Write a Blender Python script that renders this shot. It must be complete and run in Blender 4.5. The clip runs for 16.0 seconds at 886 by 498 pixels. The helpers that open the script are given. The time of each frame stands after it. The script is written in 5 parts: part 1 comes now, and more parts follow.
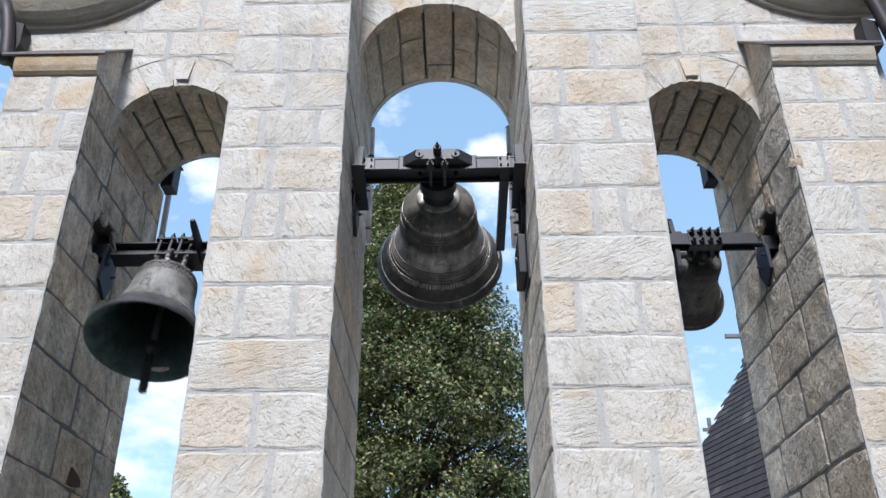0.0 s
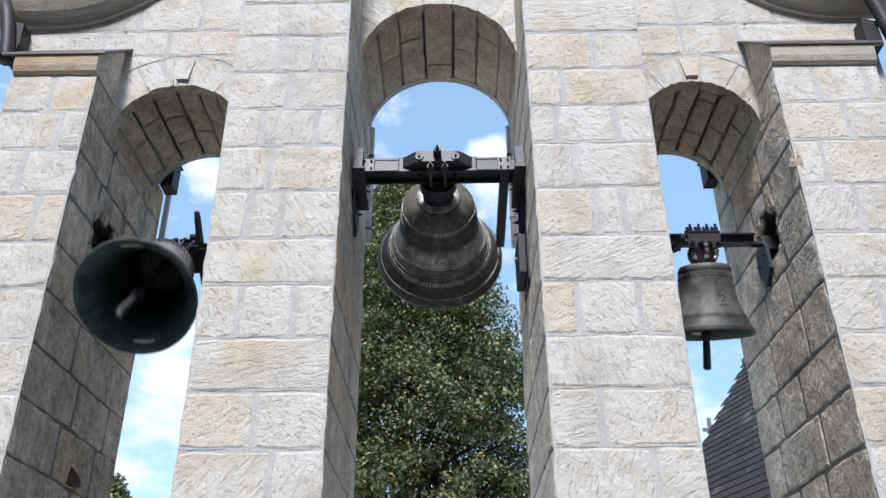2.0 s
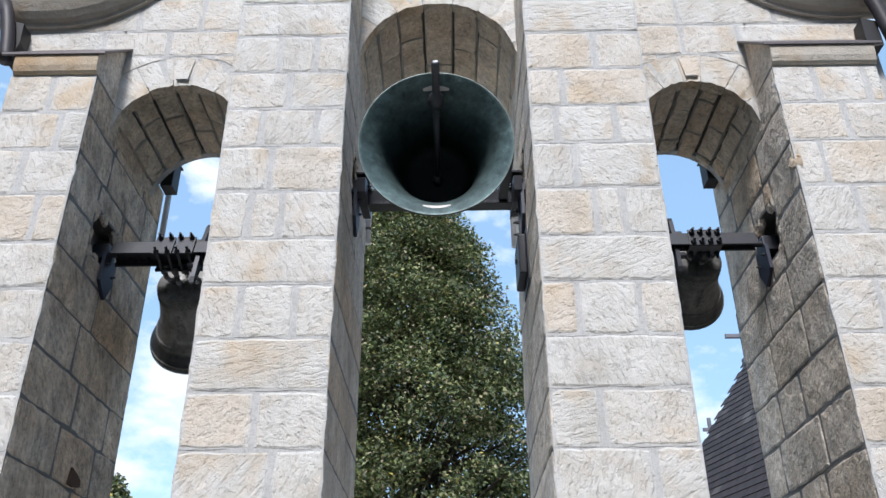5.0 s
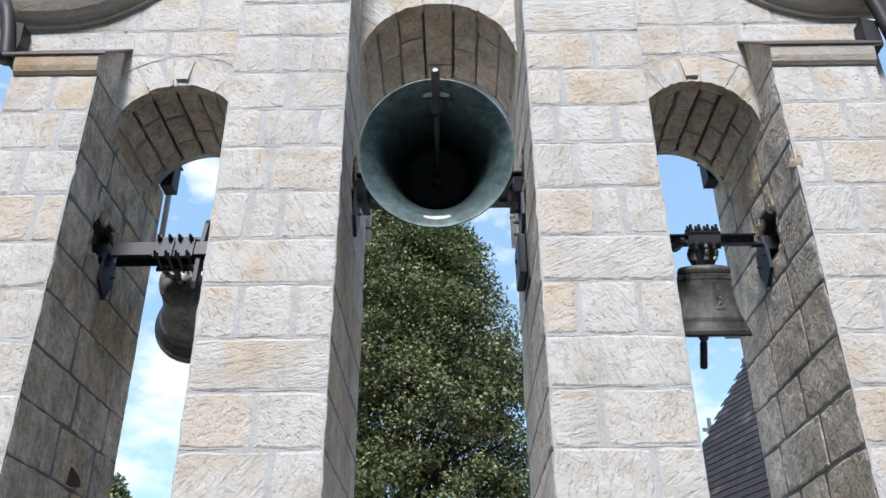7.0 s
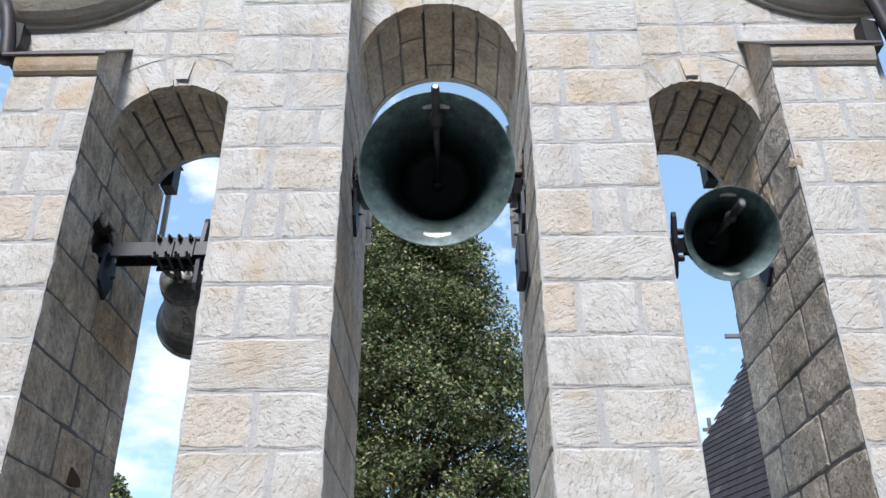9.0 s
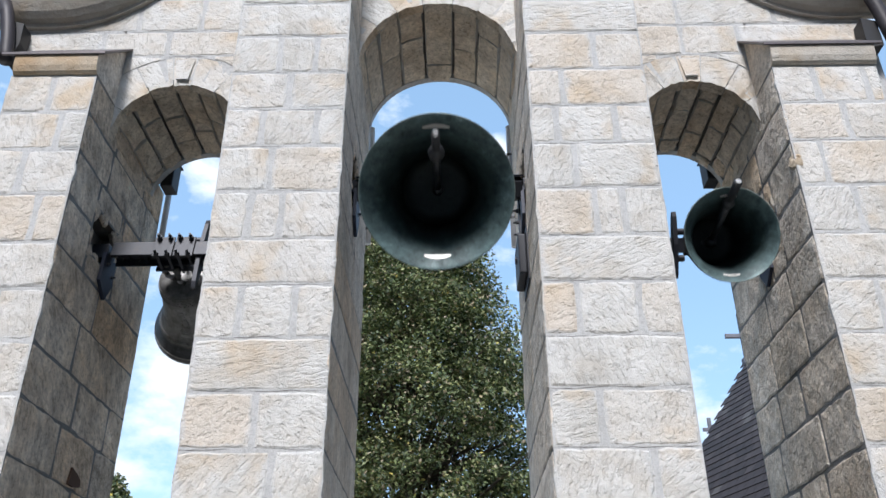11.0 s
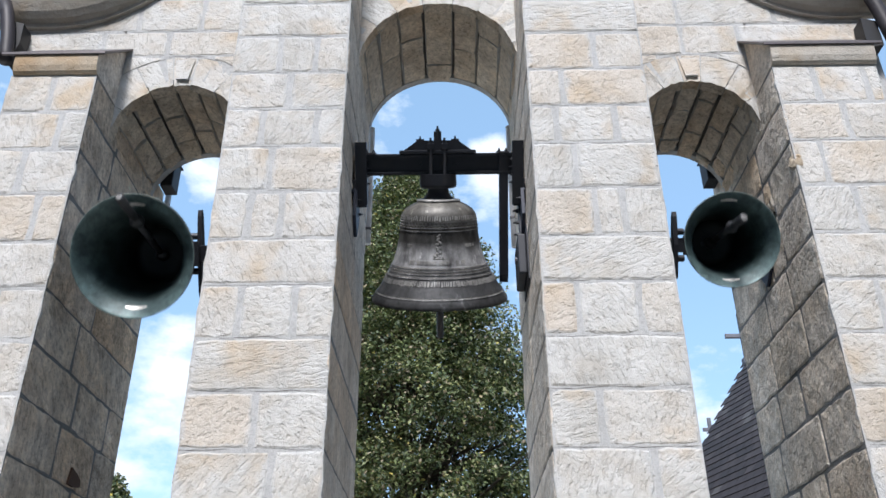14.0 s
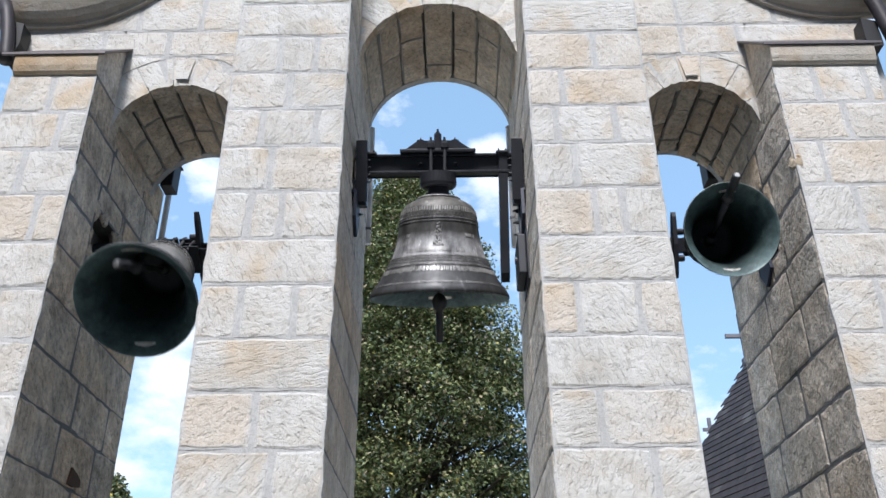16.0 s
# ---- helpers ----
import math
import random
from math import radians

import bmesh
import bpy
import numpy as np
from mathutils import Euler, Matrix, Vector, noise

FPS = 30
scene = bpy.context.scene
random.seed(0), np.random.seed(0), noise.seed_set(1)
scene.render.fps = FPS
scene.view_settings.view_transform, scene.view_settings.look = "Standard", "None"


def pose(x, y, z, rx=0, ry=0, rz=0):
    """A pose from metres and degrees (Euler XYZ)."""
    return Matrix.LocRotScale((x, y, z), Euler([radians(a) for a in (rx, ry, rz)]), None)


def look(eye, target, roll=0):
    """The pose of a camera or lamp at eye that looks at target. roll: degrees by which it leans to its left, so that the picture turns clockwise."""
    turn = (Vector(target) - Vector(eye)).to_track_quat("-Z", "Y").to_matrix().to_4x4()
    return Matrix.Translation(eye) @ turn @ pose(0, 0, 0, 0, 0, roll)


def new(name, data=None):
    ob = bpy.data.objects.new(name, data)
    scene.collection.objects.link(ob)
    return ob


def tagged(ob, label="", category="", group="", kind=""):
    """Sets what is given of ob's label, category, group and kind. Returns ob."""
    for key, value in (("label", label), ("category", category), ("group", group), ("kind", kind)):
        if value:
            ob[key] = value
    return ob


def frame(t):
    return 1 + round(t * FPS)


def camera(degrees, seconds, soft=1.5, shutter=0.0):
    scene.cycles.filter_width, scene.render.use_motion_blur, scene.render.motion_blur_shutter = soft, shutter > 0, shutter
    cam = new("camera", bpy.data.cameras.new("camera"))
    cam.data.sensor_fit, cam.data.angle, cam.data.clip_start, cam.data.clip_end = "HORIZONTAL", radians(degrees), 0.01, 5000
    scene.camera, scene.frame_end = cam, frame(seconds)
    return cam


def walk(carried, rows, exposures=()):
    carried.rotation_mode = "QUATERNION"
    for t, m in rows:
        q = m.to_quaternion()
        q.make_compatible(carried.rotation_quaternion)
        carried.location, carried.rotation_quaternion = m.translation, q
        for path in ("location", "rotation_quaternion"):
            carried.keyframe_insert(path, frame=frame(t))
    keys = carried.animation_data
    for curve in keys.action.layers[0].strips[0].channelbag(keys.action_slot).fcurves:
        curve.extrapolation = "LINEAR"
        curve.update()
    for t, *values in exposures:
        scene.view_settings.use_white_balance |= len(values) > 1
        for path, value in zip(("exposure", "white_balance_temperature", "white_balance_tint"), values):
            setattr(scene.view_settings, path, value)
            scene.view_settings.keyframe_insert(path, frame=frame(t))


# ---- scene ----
cam = camera(55.11, 16.0, soft=1.5, shutter=0.18)
EYE = (0.0, -5.0, 1.6)
# heading 0.515 deg to the left, tilt 28.65 deg, small lean
AIM = (EYE[0] - math.sin(radians(0.515)) * math.cos(radians(28.653)),
       EYE[1] + math.cos(radians(0.515)) * math.cos(radians(28.653)),
       EYE[2] + math.sin(radians(28.653)))
walk(cam, [(0.0, look(EYE, AIM, -0.419)), (16.0, look(EYE, AIM, -0.419))], exposures=[(0.0, 0.80, 6180, 11.5), (16.0, 0.80, 6180, 11.5)])

# ---------------------------------------------------------------- light
SUN_EL, SUN_AZ = radians(50), radians(189)   # azimuth clockwise from +y
world = bpy.data.worlds.new("sky")
scene.world = world
world.use_nodes = True
wn, wl = world.node_tree.nodes, world.node_tree.links
wn.clear()
w_out = wn.new("ShaderNodeOutputWorld")
w_bg = wn.new("ShaderNodeBackground")
w_sky = wn.new("ShaderNodeTexSky")
w_sky.sky_type, w_sky.sun_disc = "NISHITA", False
w_sky.sun_elevation, w_sky.sun_rotation = SUN_EL, SUN_AZ
w_sky.air_density, w_sky.dust_density, w_sky.ozone_density = 1.0, 1.5, 1.0
w_co = wn.new("ShaderNodeTexCoord")
w_map = wn.new("ShaderNodeMapping")
w_map.inputs["Location"].default_value = (0.35, 0.1, 0.0)
w_map.inputs["Scale"].default_value = (1.0, 1.0, 1.9)
w_no = wn.new("ShaderNodeTexNoise")
w_no.inputs["Scale"].default_value, w_no.inputs["Detail"].default_value, w_no.inputs["Roughness"].default_value = 6.5, 9.0, 0.6
w_ramp = wn.new("ShaderNodeValToRGB")
w_ramp.color_ramp.elements[0].position, w_ramp.color_ramp.elements[1].position = 0.53, 0.68
w_mix = wn.new("ShaderNodeMix")
w_mix.data_type = "RGBA"
w_mix.inputs["B"].default_value = (4.1, 4.45, 4.8, 1)
wl.new(w_co.outputs["Generated"], w_map.inputs["Vector"])
wl.new(w_map.outputs["Vector"], w_no.inputs["Vector"])
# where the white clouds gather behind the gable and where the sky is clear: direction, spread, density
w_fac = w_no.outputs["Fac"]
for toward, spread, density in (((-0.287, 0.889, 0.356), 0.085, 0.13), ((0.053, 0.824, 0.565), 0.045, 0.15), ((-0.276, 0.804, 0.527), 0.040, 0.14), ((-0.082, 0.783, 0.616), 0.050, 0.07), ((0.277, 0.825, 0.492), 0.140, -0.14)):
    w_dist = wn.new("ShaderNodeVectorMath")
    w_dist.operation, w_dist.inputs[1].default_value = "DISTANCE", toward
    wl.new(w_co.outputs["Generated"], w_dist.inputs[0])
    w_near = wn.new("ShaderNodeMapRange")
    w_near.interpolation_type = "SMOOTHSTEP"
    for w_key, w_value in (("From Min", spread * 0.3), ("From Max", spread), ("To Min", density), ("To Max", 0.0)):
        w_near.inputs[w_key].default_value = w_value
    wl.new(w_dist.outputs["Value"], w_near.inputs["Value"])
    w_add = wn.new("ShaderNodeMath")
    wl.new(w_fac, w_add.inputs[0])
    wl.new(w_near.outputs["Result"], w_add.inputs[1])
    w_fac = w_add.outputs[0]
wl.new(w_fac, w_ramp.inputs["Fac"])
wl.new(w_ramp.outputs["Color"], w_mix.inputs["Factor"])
w_haze = wn.new("ShaderNodeMix")
w_haze.data_type = "RGBA"
w_haze.inputs["Factor"].default_value = 0.38
w_haze.inputs["B"].default_value = (2.1, 3.45, 4.6, 1)
wl.new(w_sky.outputs["Color"], w_haze.inputs["A"])
wl.new(w_haze.outputs["Result"], w_mix.inputs["A"])
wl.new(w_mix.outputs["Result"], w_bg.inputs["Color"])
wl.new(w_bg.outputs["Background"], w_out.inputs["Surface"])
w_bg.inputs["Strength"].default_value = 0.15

sun_data = bpy.data.lights.new("sun", "SUN")
sun_data.energy, sun_data.angle, sun_data.color = 2.55, radians(14), (1.0, 0.97, 0.94)
sun = new("sun", sun_data)
SUN_DIR = Vector((math.sin(SUN_AZ) * math.cos(SUN_EL), math.cos(SUN_AZ) * math.cos(SUN_EL), math.sin(SUN_EL)))
sun.matrix_world = look(SUN_DIR * 60, (0, 0, 0))


# ---------------------------------------------------------------- materials
def mat(name):
    m = bpy.data.materials.new(name)
    m.use_nodes = True
    return m, m.node_tree.nodes, m.node_tree.links, m.node_tree.nodes["Principled BSDF"]


def add_noise(n, l, vec, scale, detail=4.0, rough=0.55):
    t = n.new("ShaderNodeTexNoise")
    t.inputs["Scale"].default_value, t.inputs["Detail"].default_value, t.inputs["Roughness"].default_value = scale, detail, rough
    if vec is not None:
        l.new(vec, t.inputs["Vector"])
    return t.outputs["Fac"]


def add_ramp(n, l, fac, stops):
    r = n.new("ShaderNodeValToRGB")
    while len(r.color_ramp.elements) < len(stops):
        r.color_ramp.elements.new(0.5)
    for e, (p, c) in zip(r.color_ramp.elements, stops):
        e.position = p
        e.color = (*c, 1) if len(c) == 3 else c
    l.new(fac, r.inputs["Fac"])
    return r.outputs["Color"]


def add_mix(n, l, fac, a, b, blend="MIX"):
    m = n.new("ShaderNodeMix")
    m.data_type, m.blend_type = "RGBA", blend
    for key, v in (("Factor", fac), ("A", a), ("B", b)):
        if isinstance(v, (int, float)):
            m.inputs[key].default_value = v
        elif isinstance(v, tuple):
            m.inputs[key].default_value = (*v, 1)
        else:
            l.new(v, m.inputs[key])
    return m.outputs["Result"]


def add_bump(n, l, height, strength, distance, normal=None):
    b = n.new("ShaderNodeBump")
    b.inputs["Strength"].default_value, b.inputs["Distance"].default_value = strength, distance
    l.new(height, b.inputs["Height"])
    if normal is not None:
        l.new(normal, b.inputs["Normal"])
    return b.outputs["Normal"]


def place_coords(n, l, shift=0.0, scale=(1, 1, 1), turn=(0, 0, 0)):
    """World position, shifted by each object's random number, then turned and stretched."""
    g = n.new("ShaderNodeNewGeometry")
    vec = g.outputs["Position"]
    if shift:
        o = n.new("ShaderNodeObjectInfo")
        v = n.new("ShaderNodeVectorMath")
        v.operation = "MULTIPLY"
        v.inputs[1].default_value = (shift, shift * 1.7, shift * 0.6)
        l.new(o.outputs["Random"], v.inputs[0])
        a = n.new("ShaderNodeVectorMath")
        l.new(vec, a.inputs[0])
        l.new(v.outputs[0], a.inputs[1])
        vec = a.outputs[0]
    m = n.new("ShaderNodeMapping")
    m.inputs["Scale"].default_value = scale
    m.inputs["Rotation"].default_value = turn
    l.new(vec, m.inputs["Vector"])
    return m.outputs["Vector"]


def make_stone(name="sandstone", crust_shade=0.0, smear=False, relief=1.0, tone=None):
    m, n, l, p = mat(name)
    co = place_coords(n, l, 9.0)
    o = n.new("ShaderNodeObjectInfo")
    tint = add_ramp(n, l, o.outputs["Random"], [(0.0, (0.655, 0.635, 0.595)), (0.3, (0.70, 0.685, 0.65)), (0.5, (0.675, 0.645, 0.595)), (0.75, (0.70, 0.68, 0.645)), (0.88, (0.69, 0.65, 0.59)), (1.0, (0.685, 0.61, 0.52))])
    patch = add_ramp(n, l, add_noise(n, l, co, 5.0, 6.0, 0.6), [(0.35, (0.90, 0.86, 0.81)), (0.55, (1, 1, 1)), (0.75, (1.05, 1.05, 1.06))])
    tint = add_mix(n, l, 0.8, tint, patch, "MULTIPLY")
    ochre = add_ramp(n, l, add_noise(n, l, co, 2.3, 4.0, 0.55), [(0.52, (0, 0, 0)), (0.61, (0.26, 0.26, 0.26)), (0.72, (0.70, 0.70, 0.70))])
    if crust_shade:
        ochre = add_mix(n, l, 1.0, ochre, (0.45, 0.45, 0.45), "MULTIPLY")
    c = add_mix(n, l, ochre, tint, (0.63, 0.48, 0.31))
    grain = add_ramp(n, l, add_noise(n, l, co, 42.0, 6.0, 0.75), [(0.30, (0.62, 0.59, 0.56)), (0.40, (0.95, 0.945, 0.94)), (0.60, (1.0, 1.0, 1.0)), (0.85, (1.10, 1.10, 1.10))])
    c = add_mix(n, l, 0.6, c, grain, "MULTIPLY")
    stain = add_ramp(n, l, add_noise(n, l, place_coords(n, l, 0, (1, 1, 0.45)), 2.1, 7.0, 0.65), [(0.30, (0.66, 0.65, 0.63)), (0.50, (1, 1, 1))])
    c = add_mix(n, l, 0.6, c, stain, "MULTIPLY")
    # chisel strokes, in another direction on each block, with groove shade painted in
    turn = n.new("ShaderNodeVectorRotate")
    turn.rotation_type = "EULER_XYZ"
    ang = n.new("ShaderNodeVectorMath")
    ang.operation = "MULTIPLY"
    ang.inputs[1].default_value = (2.0, 9.0, 3.0)
    l.new(o.outputs["Random"], ang.inputs[0])
    l.new(co, turn.inputs["Vector"])
    l.new(ang.outputs[0], turn.inputs["Rotation"])
    mp = n.new("ShaderNodeMapping")
    mp.inputs["Scale"].default_value = (9, 30, 42)
    l.new(turn.outputs[0], mp.inputs["Vector"])
    tool = add_noise(n, l, mp.outputs["Vector"], 1.0, 4.0, 0.6)
    stroke_shade = add_ramp(n, l, tool, [(0.38, (0.72, 0.69, 0.66)), (0.45, (1, 1, 1))])
    grooves = add_ramp(n, l, tool, [(0.36, (0, 0, 0)), (0.44, (0.8, 0.8, 0.8)), (0.60, (1, 1, 1))])
    c = add_mix(n, l, (0.28 + 0.4 * crust_shade) * relief, c, stroke_shade, "MULTIPLY")
    if tone:
        c = add_mix(n, l, 1.0, c, tone, "MULTIPLY")
    if smear:
        # lime mortar wiped over the uneven edges of each block
        gen = n.new("ShaderNodeTexCoord")
        mid = n.new("ShaderNodeVectorMath")
        mid.inputs[1].default_value = (-0.5, -0.5, -0.5)
        l.new(gen.outputs["Generated"], mid.inputs[0])
        sep = n.new("ShaderNodeSeparateXYZ")
        l.new(mid.outputs[0], sep.inputs[0])
        far = []
        for axis in ("X", "Z"):
            ab = n.new("ShaderNodeMath")
            ab.operation = "ABSOLUTE"
            l.new(sep.outputs[axis], ab.inputs[0])
            far.append(ab.outputs[0])
        mx = n.new("ShaderNodeMath")
        mx.operation = "MAXIMUM"
        l.new(far[0], mx.inputs[0])
        l.new(far[1], mx.inputs[1])
        wob = n.new("ShaderNodeMath")
        wob.operation, wob.inputs[1].default_value = "MULTIPLY_ADD", 0.34
        l.new(add_noise(n, l, co, 6.0, 7.0, 0.7), wob.inputs[0])
        l.new(mx.outputs[0], wob.inputs[2])
        wiped = add_ramp(n, l, wob.outputs[0], [(0.60, (0, 0, 0)), (0.66, (0.7, 0.7, 0.7))])
        c = add_mix(n, l, wiped, c, (0.62, 0.615, 0.60))
    if crust_shade:
        # uncleaned stone: grey-brown weathering skin, dark lichen blotches, run-off streaks, plus painted recess shade
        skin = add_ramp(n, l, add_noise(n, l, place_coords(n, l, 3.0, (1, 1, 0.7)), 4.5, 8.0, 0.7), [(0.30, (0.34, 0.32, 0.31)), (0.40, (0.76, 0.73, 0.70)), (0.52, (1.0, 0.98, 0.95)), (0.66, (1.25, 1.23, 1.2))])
        c = add_mix(n, l, crust_shade, c, skin, "MULTIPLY")
        # broad hewn marks, their groove shade painted into the colour
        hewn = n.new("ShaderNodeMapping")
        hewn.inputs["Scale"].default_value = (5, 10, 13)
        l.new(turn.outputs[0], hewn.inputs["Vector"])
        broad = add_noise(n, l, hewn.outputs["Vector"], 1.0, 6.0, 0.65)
        c = add_mix(n, l, 0.45 * crust_shade, c, add_ramp(n, l, broad, [(0.36, (0.42, 0.39, 0.36)), (0.46, (0.9, 0.89, 0.88)), (0.62, (1.2, 1.2, 1.2))]), "MULTIPLY")
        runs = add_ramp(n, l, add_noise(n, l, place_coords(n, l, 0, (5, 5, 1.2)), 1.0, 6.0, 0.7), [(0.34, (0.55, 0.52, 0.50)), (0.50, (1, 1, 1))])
        c = add_mix(n, l, 0.4 * crust_shade, c, runs, "MULTIPLY")
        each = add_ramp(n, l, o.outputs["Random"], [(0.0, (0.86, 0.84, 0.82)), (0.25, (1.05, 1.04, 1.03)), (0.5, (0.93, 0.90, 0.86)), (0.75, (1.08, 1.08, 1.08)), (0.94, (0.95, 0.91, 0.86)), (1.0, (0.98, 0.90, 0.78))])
        c = add_mix(n, l, 0.9 * crust_shade, c, each, "MULTIPLY")
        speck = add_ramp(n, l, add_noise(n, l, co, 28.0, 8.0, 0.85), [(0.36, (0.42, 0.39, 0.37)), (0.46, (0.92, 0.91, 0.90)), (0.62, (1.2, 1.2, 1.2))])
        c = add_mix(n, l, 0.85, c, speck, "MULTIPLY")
    l.new(c, p.inputs["Base Color"])
    p.inputs["Roughness"].default_value = 0.92
    rough = add_noise(n, l, co, 9.0, 9.0, 0.68)
    pits = add_ramp(n, l, add_noise(n, l, co, 55.0, 2.0, 0.5), [(0.30, (0, 0, 0)), (0.42, (1, 1, 1))])
    nrm = add_bump(n, l, add_noise(n, l, co, 3.6, 5.0, 0.6), 0.35 + 0.55 * crust_shade, 0.07 + 0.03 * crust_shade)
    nrm = add_bump(n, l, grooves, 0.5 * relief, 0.012, nrm)
    nrm = add_bump(n, l, rough, 0.55 * relief, 0.026, nrm)
    nrm = add_bump(n, l, pits, 0.45, 0.008, nrm)
    l.new(nrm, p.inputs["Normal"])
    return m


def make_mortar(name="lime_mortar", tone_scale=1.0):
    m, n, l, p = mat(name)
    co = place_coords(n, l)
    c = add_ramp(n, l, add_noise(n, l, co, 5.0, 7.0, 0.65), [(a, tuple(v * tone_scale for v in b)) for a, b in ((0.3, (0.46, 0.455, 0.44)), (0.55, (0.56, 0.553, 0.54)), (0.75, (0.61, 0.604, 0.59)))])
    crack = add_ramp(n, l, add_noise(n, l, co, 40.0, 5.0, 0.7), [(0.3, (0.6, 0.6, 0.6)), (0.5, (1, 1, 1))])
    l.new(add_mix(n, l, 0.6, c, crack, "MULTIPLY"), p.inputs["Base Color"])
    p.inputs["Roughness"].default_value = 0.95
    l.new(add_bump(n, l, add_noise(n, l, co, 60.0, 6.0, 0.7), 0.6, 0.008), p.inputs["Normal"])
    return m


def make_bronze(name, base, dark, pale, metal, rough, zones=None):
    """zones: stops over the height of the part (0 at its foot) that multiply the colour."""
    m, n, l, p = mat(name)
    t = n.new("ShaderNodeTexCoord")
    co = t.outputs["Object"]
    st = n.new("ShaderNodeMapping")
    st.inputs["Scale"].default_value = (6, 6, 1.2)
    l.new(co, st.inputs["Vector"])
    streak = add_noise(n, l, st.outputs["Vector"], 2.2, 6.0, 0.65)
    blot = add_noise(n, l, co, 7.0, 7.0, 0.7)
    c = add_ramp(n, l, streak, [(0.28, dark), (0.46, base), (0.60, base), (0.76, pale)])
    c = add_mix(n, l, 0.8, c, add_ramp(n, l, blot, [(0.36, (0.55, 0.55, 0.56)), (0.50, (1.0, 1.0, 1.0)), (0.64, (1.55, 1.55, 1.55))]), "MULTIPLY")
    fine = add_ramp(n, l, add_noise(n, l, co, 26.0, 6.0, 0.7), [(0.3, (0.65, 0.65, 0.65)), (0.6, (1, 1, 1))])
    c = add_mix(n, l, 0.7, c, fine, "MULTIPLY")
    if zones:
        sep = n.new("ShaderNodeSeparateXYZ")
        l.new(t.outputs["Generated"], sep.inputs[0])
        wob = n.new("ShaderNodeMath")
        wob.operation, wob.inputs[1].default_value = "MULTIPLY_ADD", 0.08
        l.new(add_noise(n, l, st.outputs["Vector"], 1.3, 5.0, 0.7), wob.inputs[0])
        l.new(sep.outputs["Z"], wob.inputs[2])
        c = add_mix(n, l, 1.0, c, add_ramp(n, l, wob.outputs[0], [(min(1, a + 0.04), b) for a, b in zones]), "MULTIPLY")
    l.new(c, p.inputs["Base Color"])
    p.inputs["Metallic"].default_value = metal
    l.new(add_ramp(n, l, add_noise(n, l, co, 8.0, 5.0, 0.6), [(0.3, (rough - 0.1,) * 3), (0.7, (rough + 0.12,) * 3)]), p.inputs["Roughness"])
    l.new(add_bump(n, l, add_noise(n, l, co, 60.0, 4.0, 0.6), 0.25, 0.004), p.inputs["Normal"])
    return m


def make_painted(name, base, rough=0.5, metal=0.0, wear=(0.11, 0.075, 0.05), amount=0.25):
    m, n, l, p = mat(name)
    t = n.new("ShaderNodeTexCoord")
    co = t.outputs["Object"]
    rust = add_ramp(n, l, add_noise(n, l, co, 9.0, 7.0, 0.7), [(0.58, (0, 0, 0)), (0.72, (amount,) * 3)])
    var = add_ramp(n, l, add_noise(n, l, co, 3.0, 5.0, 0.6), [(0.3, tuple(v * 0.75 for v in base)), (0.7, tuple(min(1, v * 1.2) for v in base))])
    l.new(add_mix(n, l, rust, var, wear), p.inputs["Base Color"])
    p.inputs["Roughness"].default_value, p.inputs["Metallic"].default_value = rough, metal
    l.new(add_bump(n, l, add_noise(n, l, co, 45.0, 4.0, 0.6), 0.2, 0.003), p.inputs["Normal"])
    return m


def make_leaf():
    m, n, l, p = mat("leaf")
    g = n.new("ShaderNodeNewGeometry")
    col = add_ramp(n, l, g.outputs["Random Per Island"], [(0.0, (0.030, 0.048, 0.018)), (0.40, (0.072, 0.102, 0.035)), (0.72, (0.17, 0.205, 0.07)), (0.90, (0.34, 0.35, 0.15)), (0.93, (0.36, 0.30, 0.20)), (0.985, (0.38, 0.30, 0.19)), (1.0, (0.55, 0.45, 0.08))])
    l.new(col, p.inputs["Base Color"])
    p.inputs["Roughness"].default_value = 0.52
    tr = n.new("ShaderNodeBsdfTranslucent")
    l.new(col, tr.inputs["Color"])
    mx = n.new("ShaderNodeMixShader")
    mx.inputs[0].default_value = 0.22
    l.new(p.outputs[0], mx.inputs[1])
    l.new(tr.outputs[0], mx.inputs[2])
    l.new(mx.outputs[0], n["Material Output"].inputs["Surface"])
    return m


def make_slate():
    m, n, l, p = mat("slate")
    o = n.new("ShaderNodeObjectInfo")
    c = add_ramp(n, l, o.outputs["Random"], [(0.0, (0.020, 0.016, 0.017)), (0.6, (0.032, 0.025, 0.026)), (0.93, (0.046, 0.038, 0.038)), (1.0, (0.085, 0.078, 0.075))])
    co = place_coords(n, l, 4.0)
    v = add_ramp(n, l, add_noise(n, l, co, 9.0, 6.0, 0.7), [(0.3, (0.7, 0.7, 0.7)), (0.7, (1.1, 1.1, 1.1))])
    l.new(add_mix(n, l, 0.8, c, v, "MULTIPLY"), p.inputs["Base Color"])
    p.inputs["Roughness"].default_value = 0.72
    l.new(add_bump(n, l, add_noise(n, l, co, 30.0, 4.0, 0.6), 0.3, 0.006), p.inputs["Normal"])
    return m


def make_ground():
    m, n, l, p = mat("gravel_and_grass")
    co = place_coords(n, l)
    c = add_ramp(n, l, add_noise(n, l, co, 0.35, 5.0, 0.6), [(0.56, (0.44, 0.395, 0.335)), (0.70, (0.13, 0.14, 0.06))])
    v = add_ramp(n, l, add_noise(n, l, co, 30.0, 6.0, 0.7), [(0.3, (0.6, 0.6, 0.6)), (0.7, (1.1, 1.1, 1.1))])
    l.new(add_mix(n, l, 0.8, c, v, "MULTIPLY"), p.inputs["Base Color"])
    p.inputs["Roughness"].default_value = 0.95
    return m


